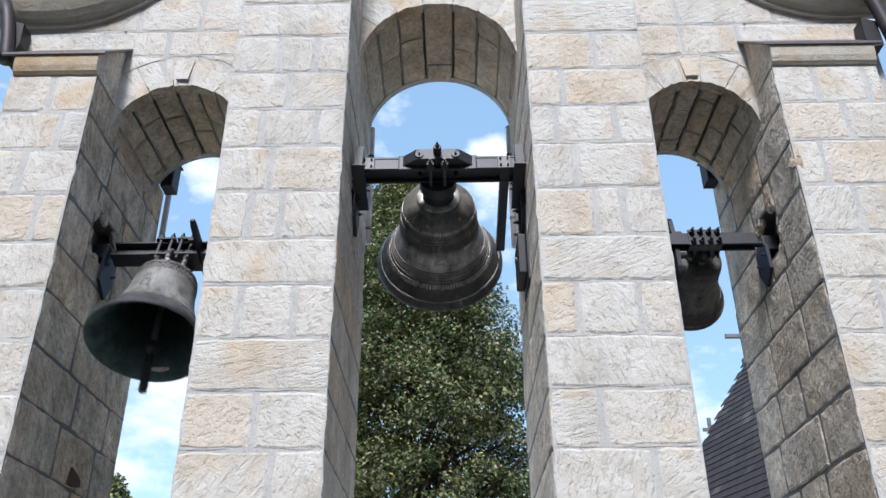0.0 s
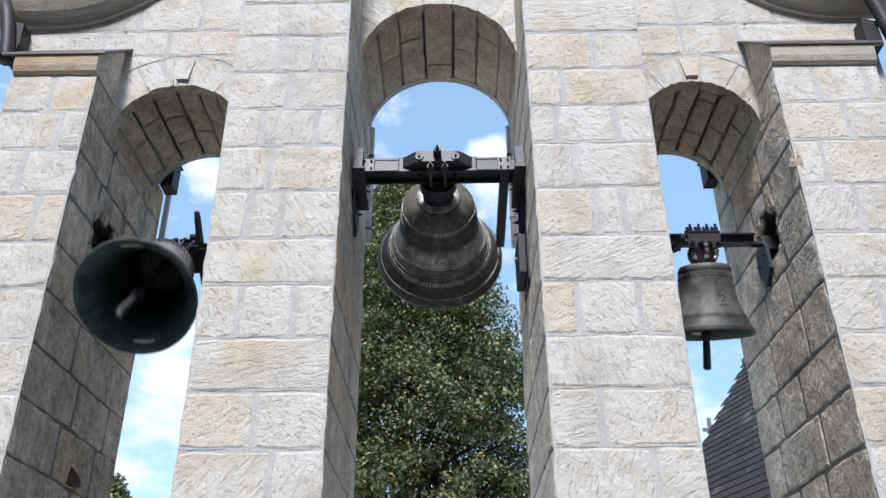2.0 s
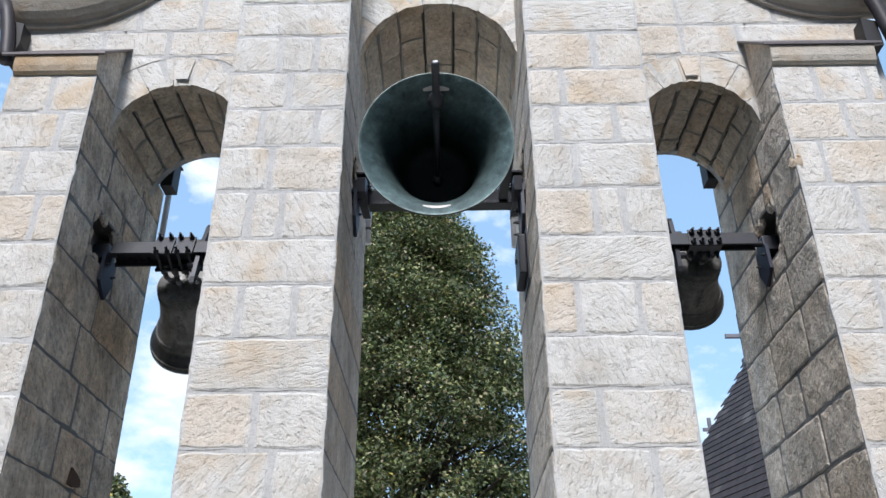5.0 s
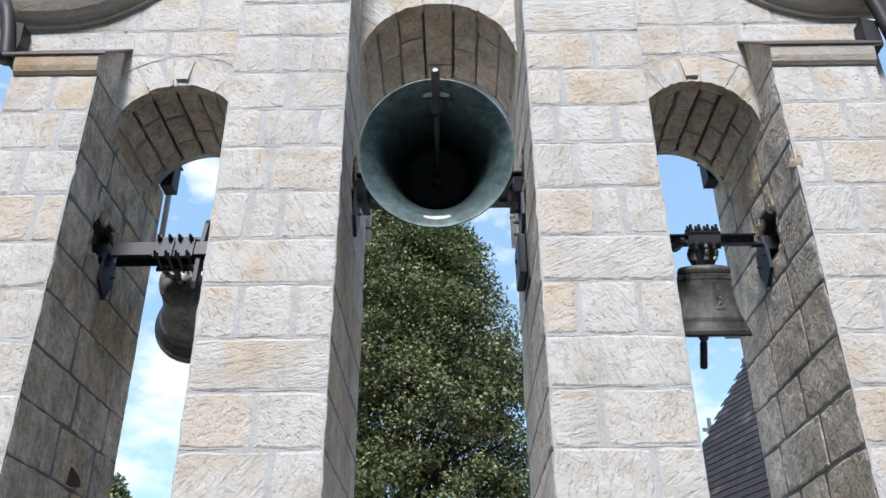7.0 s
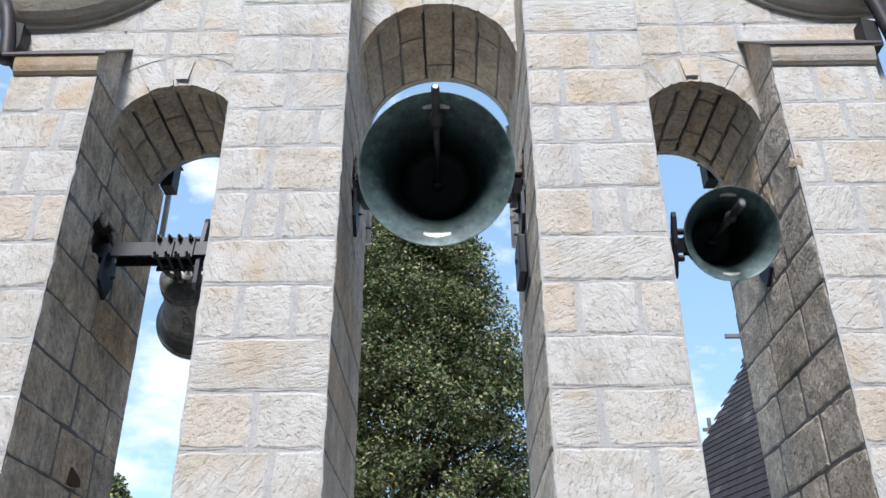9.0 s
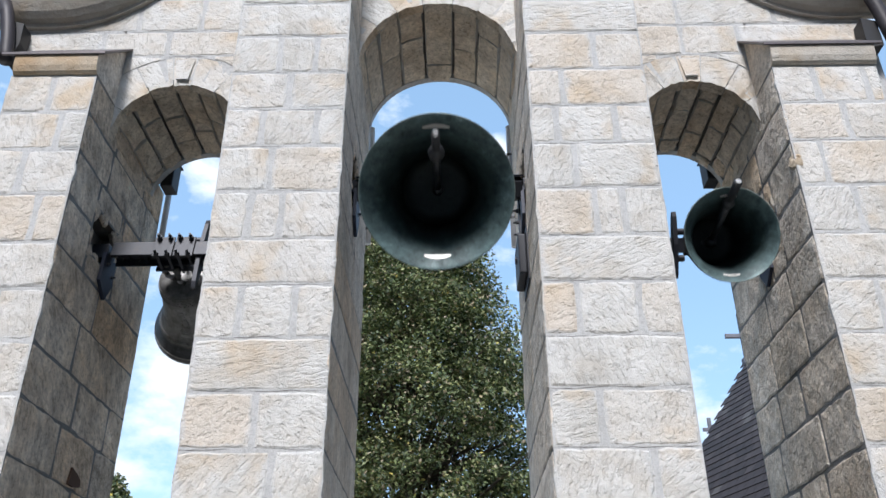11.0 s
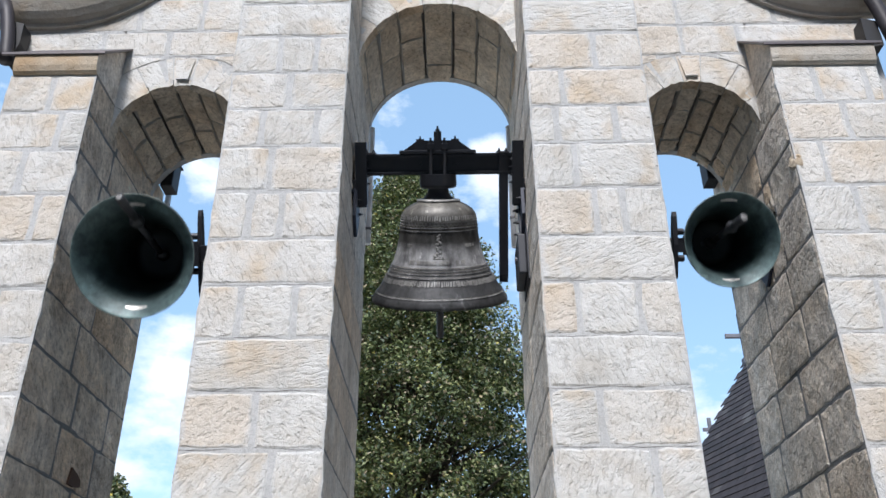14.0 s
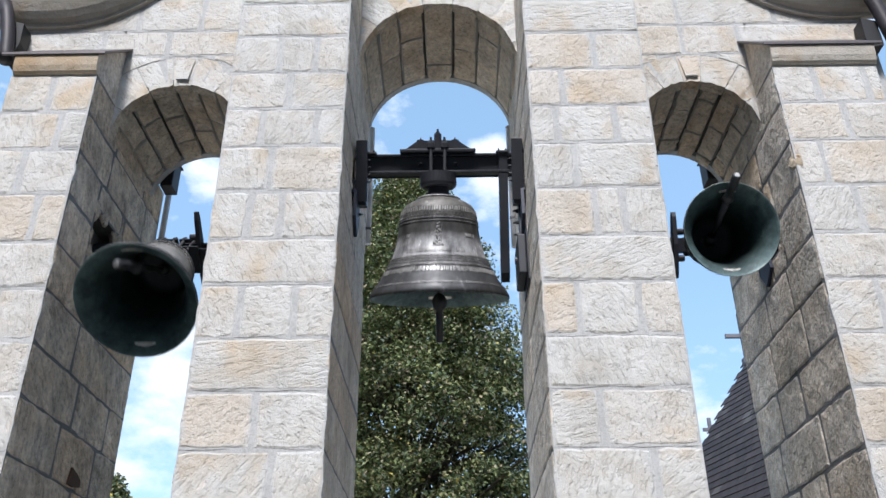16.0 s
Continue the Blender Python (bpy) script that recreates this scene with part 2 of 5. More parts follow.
# Reveals and vaults: crusted stone, darkened further to paint in their shade.
STONE, CRUST_SHADE, MORTAR = make_stone(smear=True), make_stone("crusted_shaded_sandstone", 0.9, tone=(1.24, 1.17, 1.08)), make_mortar()
WORN = make_stone("grey_worn_sandstone", 0.45, relief=0.8, tone=(1.10, 1.065, 1.02))
HALF_CRUST_SHADE = make_stone("weathered_shaded_sandstone", 0.6, relief=0.9, tone=(1.16, 1.11, 1.05))
VAULT = make_stone("weathered_shaded_vault_stone", 0.6, relief=0.7, tone=(1.08, 1.00, 0.89))
DARK_MORTAR = make_mortar("dark_mortar", 0.45)
DARK_GAP = make_painted("dark_open_gap", (0.15, 0.135, 0.12), 0.95, 0.0, (0.3, 0.28, 0.25), 0.6)
MOULDED = make_stone("moulded_sandstone", relief=0.45, tone=(0.64, 0.60, 0.55))
# Pale worn waist, brightened further to paint in a sky reflection.
BRONZE = make_bronze("aged_bronze_painted_sheen", (0.105, 0.104, 0.103), (0.050, 0.049, 0.048), (0.36, 0.36, 0.355), 0.3, 0.52, [(0.0, (0.60, 0.61, 0.64)), (0.17, (0.66, 0.67, 0.70)), (0.27, (0.9, 0.9, 0.92)), (0.34, (3.5, 3.5, 3.6)), (0.50, (4.3, 4.3, 4.4)), (0.60, (0.7, 0.68, 0.66)), (0.70, (0.85, 0.82, 0.78)), (0.84, (1.5, 1.45, 1.35)), (1.0, (1.7, 1.6, 1.4))])
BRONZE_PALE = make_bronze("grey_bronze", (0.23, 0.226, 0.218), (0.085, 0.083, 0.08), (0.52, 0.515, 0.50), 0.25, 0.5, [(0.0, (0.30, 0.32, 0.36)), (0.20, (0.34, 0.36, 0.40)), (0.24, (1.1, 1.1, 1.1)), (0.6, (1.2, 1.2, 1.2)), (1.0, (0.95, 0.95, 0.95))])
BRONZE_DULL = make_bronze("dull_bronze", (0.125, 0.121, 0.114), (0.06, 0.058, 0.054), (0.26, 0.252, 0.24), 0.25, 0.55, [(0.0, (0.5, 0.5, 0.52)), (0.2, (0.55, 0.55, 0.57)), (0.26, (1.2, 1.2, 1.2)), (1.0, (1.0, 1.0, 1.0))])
PLAIN_PALE = make_bronze("grey_bronze_relief", (0.27, 0.265, 0.255), (0.15, 0.146, 0.14), (0.42, 0.415, 0.40), 0.2, 0.56)
PLAIN_DULL = make_bronze("dull_bronze_relief", (0.19, 0.185, 0.175), (0.10, 0.096, 0.09), (0.30, 0.29, 0.275), 0.25, 0.55)
PLAIN_DARK = make_bronze("dark_bronze_relief", (0.15, 0.148, 0.145), (0.07, 0.069, 0.067), (0.34, 0.335, 0.33), 0.3, 0.5)
# Green patina; shade of the hollow is painted in, near black at the crown.
SHADED_PATINA = make_bronze("green_patina_deep_shade", (0.095, 0.145, 0.145), (0.035, 0.058, 0.060), (0.22, 0.32, 0.31), 0.15, 0.5, [(0.0, (1.35, 1.35, 1.35)), (0.07, (0.92, 0.92, 0.92)), (0.21, (0.60, 0.60, 0.60)), (0.42, (0.34, 0.34, 0.34)), (0.72, (0.12, 0.12, 0.12)), (1.0, (0.07, 0.07, 0.07))])
RIM = make_bronze("pale_rim", (0.24, 0.29, 0.27), (0.12, 0.15, 0.14), (0.36, 0.40, 0.37), 0.3, 0.5)
POLISHED_GLINT = make_painted("polished_bronze_glint", (0.74, 0.71, 0.66), 0.38, 0.3, (0.3, 0.27, 0.22), 0.7)
RELIEF = make_bronze("worn_relief", (0.42, 0.41, 0.395), (0.13, 0.125, 0.12), (0.72, 0.71, 0.69), 0.4, 0.45)
STEEL = make_painted("dark_steel", (0.033, 0.035, 0.043), 0.46, 0.3)
STEEL_GREY = make_painted("grey_steel", (0.10, 0.10, 0.11), 0.5, 0.4)
IRON = make_painted("clapper_iron", (0.075, 0.075, 0.08), 0.5, 0.5)
BLUE = make_painted("blue_paint", (0.022, 0.028, 0.050), 0.55, 0.1)
RUST = make_painted("rusty_iron", (0.10, 0.055, 0.035), 0.85, 0.2)
WHITE = make_painted("white_plastic", (0.80, 0.80, 0.82), 0.5, 0.0, (0.4, 0.38, 0.36), 0.3)
FLASHING = make_painted("brown_sheet_metal", (0.13, 0.112, 0.112), 0.45, 0.3, (0.16, 0.15, 0.15), 0.4)
BLACK = make_painted("black_box", (0.012, 0.012, 0.014), 0.55)
GUTTER = make_painted("dark_brown_gutter", (0.036, 0.029, 0.031), 0.55, 0.1)
CROSS = make_painted("weathered_cross", (0.15, 0.15, 0.17), 0.6, 0.2)
BARK = make_painted("bark", (0.075, 0.058, 0.042), 0.9, 0.0)
OCHRE_STONE = make_stone("ochre_sandstone", relief=0.5, tone=(0.80, 0.68, 0.54))
GREY_STONE = make_stone("grey_sandstone", relief=0.5, tone=(0.80, 0.79, 0.77))
LEAF, SLATE, GROUND = make_leaf(), make_slate(), make_ground()


# ---------------------------------------------------------------- mesh helpers
def part(name, bm, material, parent=None, label="", smooth=False):
    me = bpy.data.meshes.new(name)
    bmesh.ops.recalc_face_normals(bm, faces=bm.faces)
    bm.to_mesh(me)
    bm.free()
    for mt in (material if isinstance(material, (list, tuple)) else [material]):
        me.materials.append(mt)
    if smooth:
        for f in me.polygons:
            f.use_smooth = True
    ob = new(name, me)
    if parent is not None:
        ob.parent = parent
    if label:
        ob["label"] = label
    return ob


def piece(name, verts, faces, material, parent, smooth=False):
    me = bpy.data.meshes.new(name)
    me.from_pydata(verts, [], faces)
    me.materials.append(material)
    if smooth:
        for f in me.polygons:
            f.use_smooth = True
    ob = new(name, me)
    ob.parent = parent
    return ob


def add_box(bm, x0, x1, y0, y1, z0, z1, bevel=0.0):
    vs = [bm.verts.new((x, y, z)) for x in (x0, x1) for y in (y0, y1) for z in (z0, z1)]
    fs = [(0, 1, 3, 2), (4, 6, 7, 5), (0, 4, 5, 1), (2, 3, 7, 6), (0, 2, 6, 4), (1, 5, 7, 3)]
    made = [bm.faces.new([vs[i] for i in f]) for f in fs]
    if bevel:
        es = {e for f in made for e in f.edges}
        bmesh.ops.bevel(bm, geom=list(es), offset=bevel, segments=2, affect="EDGES", profile=0.6)
    return bm


def box(x0, x1, y0, y1, z0, z1, bevel=0.0):
    return add_box(bmesh.new(), x0, x1, y0, y1, z0, z1, bevel)


def add_rod(bm, a, b, r0, r1=None, seg=10, caps=True):
    a, b = Vector(a), Vector(b)
    r1 = r0 if r1 is None else r1
    q = (b - a).to_track_quat("Z", "Y").to_matrix()
    rings = []
    for c, r in ((a, r0), (b, r1)):
        rings.append([bm.verts.new(c + q @ Vector((r * math.cos(2 * math.pi * i / seg), r * math.sin(2 * math.pi * i / seg), 0))) for i in range(seg)])
    for i in range(seg):
        j = (i + 1) % seg
        bm.faces.new((rings[0][i], rings[0][j], rings[1][j], rings[1][i]))
    if caps:
        bm.faces.new(rings[0][::-1])
        bm.faces.new(rings[1])
    return bm


def rod(a, b, r0, r1=None, seg=10):
    return add_rod(bmesh.new(), a, b, r0, r1, seg)


def add_lathe(bm, prof, seg=64, close=False, cx=0.0, cy=0.0):
    """prof: (radius, z) points from one end to the other, turned about z."""
    rings = []
    for r, z in prof:
        if r < 1e-5:
            rings.append([bm.verts.new((cx, cy, z))])
        else:
            rings.append([bm.verts.new((cx + r * math.cos(2 * math.pi * i / seg), cy + r * math.sin(2 * math.pi * i / seg), z)) for i in range(seg)])
    if close:
        rings.append(rings[0])
    for a, b in zip(rings, rings[1:]):
        for i in range(seg):
            j = (i + 1) % seg
            q = [a[i % len(a)], a[j % len(a)], b[j % len(b)], b[i % len(b)]]
            q = list(dict.fromkeys(q))
            if len(q) > 2:
                bm.faces.new(q)
    return bm


def tube(pts, r, seg=14):
    """A round pipe along a bent line."""
    bm, rings = bmesh.new(), []
    pts = [Vector(q) for q in pts]
    for i, q in enumerate(pts):
        d = (pts[min(i + 1, len(pts) - 1)] - pts[max(i - 1, 0)]).normalized()
        m = d.to_track_quat("Z", "Y").to_matrix()
        rings.append([bm.verts.new(q + m @ Vector((r * math.cos(2 * math.pi * k / seg), r * math.sin(2 * math.pi * k / seg), 0))) for k in range(seg)])
    for a, b in zip(rings, rings[1:]):
        for k in range(seg):
            bm.faces.new((a[k], a[(k + 1) % seg], b[(k + 1) % seg], b[k]))
    bm.faces.new(rings[0][::-1])
    bm.faces.new(rings[-1])
    return bm


def lathe(prof, seg=64, close=False):
    return add_lathe(bmesh.new(), prof, seg, close)


def prism(outline, axis, d0, d1):
    """A polygon of two coordinates, pulled along the third axis from d0 to d1."""
    bm = bmesh.new()
    def at(u, v, d):
        return {"x": (d, u, v), "y": (u, d, v), "z": (u, v, d)}[axis]
    a = [bm.verts.new(at(u, v, d0)) for u, v in outline]
    b = [bm.verts.new(at(u, v, d1)) for u, v in outline]
    bm.faces.new(a)
    bm.faces.new(b[::-1])
    for i in range(len(a)):
        j = (i + 1) % len(a)
        bm.faces.new((a[j], a[i], b[i], b[j]))
    bmesh.ops.triangulate(bm, faces=[f for f in bm.faces if len(f.verts) > 4])
    return bm


def empty(name, m=None):
    ob = new(name)
    ob.empty_display_size = 0.2
    if m is not None:
        ob.matrix_world = m
    return ob


rng = random.Random(7)


def stone(name, parent, u0, u1, v0, v1, to_world, proud=0.0, depth=0.03, low=None, material=None):
    """One rough-edged block on a face: u, v along the face, n outward; low(u) may cut its lower edge."""
    if u1 - u0 < 0.02 or v1 - v0 < 0.02:
        return None
    nu = 4 if u1 - u0 < 0.45 else 7
    if low:
        nu = 6
    j = 0.007
    loop = []
    for i in range(nu):
        u = u0 + (u1 - u0) * i / nu
        loop.append((u, (max(v0, low(u)) if low else v0)))
    loop += [(u1, max(v0, low(u1)) if low else v0), (u1, ((max(v0, low(u1)) if low else v0) + v1) / 2)]
    for i in range(nu):
        loop.append((u1 - (u1 - u0) * i / nu, v1))
    loop += [(u0, v1), (u0, ((max(v0, low(u0)) if low else v0) + v1) / 2)]
    loop = [(u + rng.uniform(-j, j), v + rng.uniform(-j, j)) for u, v in loop]
    if not low:
        # worn corners
        mu, mv = (u0 + u1) / 2, (v0 + v1) / 2
        loop = [(u + (0.010 if u < mu else -0.010), v + (0.008 if v < mv else -0.008)) if min(abs(u - u0), abs(u - u1)) < 0.012 and min(abs(v - v0), abs(v - v1)) < 0.012 else (u, v) for u, v in loop]
    cu, cv = sum(p[0] for p in loop) / len(loop), sum(p[1] for p in loop) / len(loop)
    k, w, h = len(loop), max(u1 - u0, 0.05), max(v1 - v0, 0.05)
    inset = 0.016
    verts, faces = [], []
    for u, v in loop:
        verts.append(to_world(u, v, -depth))
    for u, v in loop:
        verts.append(to_world(u, v, proud - 0.004 + rng.uniform(-0.002, 0.001)))
    for u, v in loop:
        du, dv = cu - u, cv - v
        verts.append(to_world(u + du * inset / (w / 2), v + dv * inset / (h / 2), proud + rng.uniform(-0.001, 0.003)))
    verts.append(to_world(cu, cv, proud + rng.uniform(0.001, 0.006)))
    for i in range(k):
        t = (i + 1) % k
        faces.append((i, t, k + t, k + i))
        faces.append((k + i, k + t, 2 * k + t, 2 * k + i))
        faces.append((2 * k + i, 2 * k + t, 3 * k))
    return piece(name, verts, faces, material or STONE, parent)


def open_joint(parent, a, b, v, to_world, keep=0.7, wide=0.004, lift=-0.0006):
    """A thin dark crack in the mortar along a course, uneven and broken here and there."""
    verts, faces, u, off = [], [], a, rng.uniform(-0.004, 0.004)
    while u < b:
        end = min(b, u + rng.uniform(0.12, 0.5))
        if rng.random() < keep:
            n, first = max(3, int((end - u) / 0.03)), len(verts)
            for i in range(n + 1):
                off = 0.8 * off + rng.uniform(-0.0035, 0.0035)
                w = wide * rng.uniform(0.35, 1.1) * math.sin(math.pi * (0.06 + 0.88 * i / n)) ** 0.5
                q = u + (end - u) * i / n
                verts += [to_world(q, v + off - w / 2, lift), to_world(q, v + off + w / 2, lift)]
            faces += [(first + 2 * i, first + 2 * i + 2, first + 2 * i + 3, first + 2 * i + 1) for i in range(n)]
        u = end + rng.uniform(0.0, 0.06)
    if faces:
        piece("open_joint", verts, faces, DARK_GAP, parent)


def front(y):
    return lambda u, v, n: (u, y - n, v)


def side_right(x):      # a face that looks towards +x; u is y
    return lambda u, v, n: (x + n, u, v)


def side_left(x):       # a face that looks towards -x; u is y
    return lambda u, v, n: (x - n, u, v)


def split(a, b, lengths):
    """Joint places between a and b of uneven stones."""
    out, x = [], a
    while b - x > 0.75 * lengths[0]:
        step = rng.uniform(*lengths)
        if b - (x + step) < 0.5 * lengths[0]:
            break
        x += step
        out.append(x)
    return out


# ---------------------------------------------------------------- the bell gable
BACK, BACK_SIDE = 1.69, 1.42   # the piers are deeper than the side arches between them
COURSES = [0.0, 0.36, 0.74, 1.12, 1.5, 1.88, 2.26, 2.62, 2.98, 3.345, 3.70, 4.08, 4.425, 4.81, 5.19, 5.53, 5.875, 6.235, 6.58, 6.93, 7.28, 7.64, 8.0, 8.36]
# pier: x from, x to, height, which sides are seen (+1 right face, -1 left face)
OUT_L, OUT_R = -3.325, 3.235
OPEN_L, OPEN_C, OPEN_R = (-2.665, -1.64), (-0.762, 0.60), (1.487, 2.45)
REC_SIDE, REC_MID, SPRING_SIDE = 0.38, 0.60, 5.575
MID_CX, MID_R = (OPEN_C[0] + OPEN_C[1]) / 2, (OPEN_C[1] - OPEN_C[0]) / 2
SPRING_MID = 7.165 - MID_R
J, SKIN = 0.009, 0.0025


def niche_boxes(bm, xa, xb, z0, z1, hole):
    """A skin slab of the pier between xa and xb with a square hole (y0, y1, z0, z1) left open."""
    y0, y1, h0, h1 = hole
    add_box(bm, xa, xb, SKIN, BACK - SKIN, z0, h0)
    add_box(bm, xa, xb, SKIN, BACK - SKIN, h1, z1)
    add_box(bm, xa, xb, SKIN, y0, h0, h1)
    add_box(bm, xa, xb, y1, BACK - SKIN, h0, h1)


def pier(name, x0, x1, top, joints, faces, holes, label, reveal, lengths):
    bm = bmesh.new()
    lx, rx = x0 + SKIN, x1 - SKIN
    if -1 in faces:
        niche_boxes(bm, lx, x0 + 0.16, 0, top, holes[-1])
        lx = x0 + 0.16
    if 1 in faces:
        niche_boxes(bm, x1 - 0.16, rx, 0, top, holes[1])
        rx = x1 - 0.16
    add_box(bm, lx, rx, SKIN, BACK - SKIN, 0, top)
    wall = tagged(part(name, bm, MORTAR), label, "pier", kind="structure")
    # faces towards x use the darker mortar
    wall.data.materials.append(DARK_MORTAR)
    wall.data.materials.append(DARK_GAP)
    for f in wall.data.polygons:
        # socket insides take the dark joint colour, which paints the shade of the hole
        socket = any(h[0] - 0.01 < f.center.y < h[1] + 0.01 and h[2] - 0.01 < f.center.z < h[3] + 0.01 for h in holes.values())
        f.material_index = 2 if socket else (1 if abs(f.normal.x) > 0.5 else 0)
    for i, (z0, z1) in enumerate(zip(COURSES, COURSES[1:])):
        z1 = min(z1, top)
        if z1 - z0 < 0.1:
            break
        xs = joints.get(round(z0, 2))
        if xs is None:
            xs = [x for x in split(x0, x1, (0.30, 0.62))] if z0 < 2.5 or z0 > 6.5 or x1 - x0 < 0.7 else []
        edges = [x0] + list(xs) + [x1]
        for a, b in zip(edges, edges[1:]):
            g0, g1 = (0.0 if a == x0 else 0.012), (0.0 if b == x1 else 0.012)
            stone("stone_block", wall, a + g0, b - g1, z0 + J, z1 - J * 0.7, front(0.0), rng.uniform(-0.001, 0.003))
        if z0 > 2.2:
            open_joint(wall, x0 + 0.01, x1 - 0.01, z0 + rng.uniform(-0.006, 0.008), front(0.0))
        for f in faces:
            if z1 < 2.2:
                continue
            face = side_right(x1) if f > 0 else side_left(x0)
            ys = [0.0] + split(0.0, BACK, lengths) + [BACK + 0.004]
            y0, y1, h0, h1 = holes[f]
            if not h0 - 0.05 < z0 < h1 + 0.05:
                open_joint(wall, 0.01, BACK - 0.01, z0, face, 0.85, 0.006, 0.0015)
            for a, b in zip(ys, ys[1:]):
                if b > y0 and a < y1 and z1 > h0 and z0 < h1:
                    stone("stone_block", wall, a + J, min(b, y0) - 0.01, z0 + J, z1 - J, face, 0.0, material=reveal)
                    stone("stone_block", wall, max(a, y1) + 0.01, b - J, z0 + J, z1 - J, face, 0.0, material=reveal)
                    m0, m1 = max(a, y0), min(b, y1)
                    stone("stone_block", wall, m0, m1, z0 + J, min(z1, h0) - 0.01, face, 0.0, material=reveal)
                    stone("stone_block", wall, m0, m1, max(z0, h1) + 0.01, z1 - J, face, 0.0, material=reveal)
                else:
                    stone("stone_block", wall, a + 0.005, b - 0.004, z0 + 0.006, z1 - 0.005, face, rng.uniform(-0.002, 0.005), material=reveal)
    return wall


JOINTS_CL = {5.88: [-1.28, -1.01], 5.53: [-1.19], 5.19: [-1.36, -0.96], 4.81: [-1.27], 4.42: [-1.38, -1.16], 4.08: [], 3.7: [-1.37, -1.01], 3.35: [], 3.34: [], 2.98: [-1.2], 2.62: [-1.07], 6.24: [], 6.23: []}
JOINTS_CR = {5.88: [1.12], 5.53: [0.86], 5.19: [0.79, 1.22], 4.81: [0.90], 4.42: [1.01, 1.20], 4.08: [], 3.7: [0.83, 1.23], 3.35: [], 3.34: [], 2.98: [0.91], 2.62: [1.20], 6.24: [], 6.23: []}
JOINTS_L = {5.53: [-2.98], 5.19: [-2.85], 4.81: [-3.05], 4.42: [-2.87], 4.08: [-3.1], 3.7: [-2.98], 3.35: [], 3.34: [], 2.98: [-2.9], 2.62: []}
JOINTS_R = {5.53: [2.745, 3.12], 5.19: [2.90], 4.81: [2.66], 4.42: [2.81], 4.08: [3.0], 3.7: [2.78], 3.35: [2.98], 3.34: [2.98], 2.98: [2.7], 2.62: []}
HOLE_L, HOLE_R, HOLE_C = (0.46, 0.98, 4.62, 4.98), (0.50, 0.94, 4.61, 5.0), (0.62, 0.98, 5.12, 5.62)
pier("pier_1", OUT_L, OPEN_L[0], 5.88, JOINTS_L, (1,), {1: HOLE_L}, "pale sandstone block pier of the bell gable", CRUST_SHADE, (0.55, 1.0))
pier("pier_2", OPEN_L[1], OPEN_C[0], 8.36, JOINTS_CL, (1,), {1: HOLE_C}, "tall cream sandstone pier beside the middle arch", WORN, (0.8, 1.5))
pier("pier_3", OPEN_C[1], OPEN_R[0], 8.36, JOINTS_CR, (-1,), {-1: HOLE_C}, "tall cream sandstone pier with ochre stains", WORN, (0.8, 1.5))
pier("pier_4", OPEN_R[1], OUT_R, 5.88, JOINTS_R, (-1,), {-1: HOLE_R}, "pale sandstone block pier with a broken ochre corner", HALF_CRUST_SHADE, (0.45, 0.9))


def arch_core(name, x0, x1, spring, top, y0, y1, label, left_ext=None, right_ext=None):
    cx, r, k = (x0 + x1) / 2, (x1 - x0) / 2 + 0.055, 28
    arc = [(cx - r * math.cos(math.pi * i / k), spring + r * math.sin(math.pi * i / k)) for i in range(k + 1)]
    bm = bmesh.new()
    rows = []
    for x, z in arc:
        rows.append([bm.verts.new((x, y0, z)), bm.verts.new((x, y0, top)), bm.verts.new((x, y1, top)), bm.verts.new((x, y1, z))])
    for a, b in zip(rows, rows[1:]):
        for i in range(4):
            j = (i + 1) % 4
            bm.faces.new((a[i], a[j], b[j], b[i])).material_index = 1 if i == 3 else 0
    for e in (rows[0], rows[-1]):
        bm.faces.new(e)
    # mortar lip along the back edge
    lip = []
    for i in range(k + 1):
        c, d = math.cos(math.pi * i / k), math.sin(math.pi * i / k)
        lip.append([bm.verts.new((cx - q * c, y, spring + q * d)) for q, y in ((r - 0.051, y1 - 0.07), (r - 0.051, y1 - 0.002), (r + 0.02, y1 - 0.002), (r + 0.02, y1 - 0.07))])
    for a, b in zip(lip, lip[1:]):
        for i in range(4):
            bm.faces.new((a[i], a[(i + 1) % 4], b[(i + 1) % 4], b[i]))
    if left_ext is not None:
        add_box(bm, left_ext, x0 - 0.038, y0, y1, 5.88, top)
    if right_ext is not None:
        add_box(bm, x1 + 0.038, right_ext, y0, y1, 5.88, top)
    core = part(name, bm, MORTAR)
    core.data.materials.append(DARK_GAP)
    return tagged(core, label, "arch wall", kind="structure")


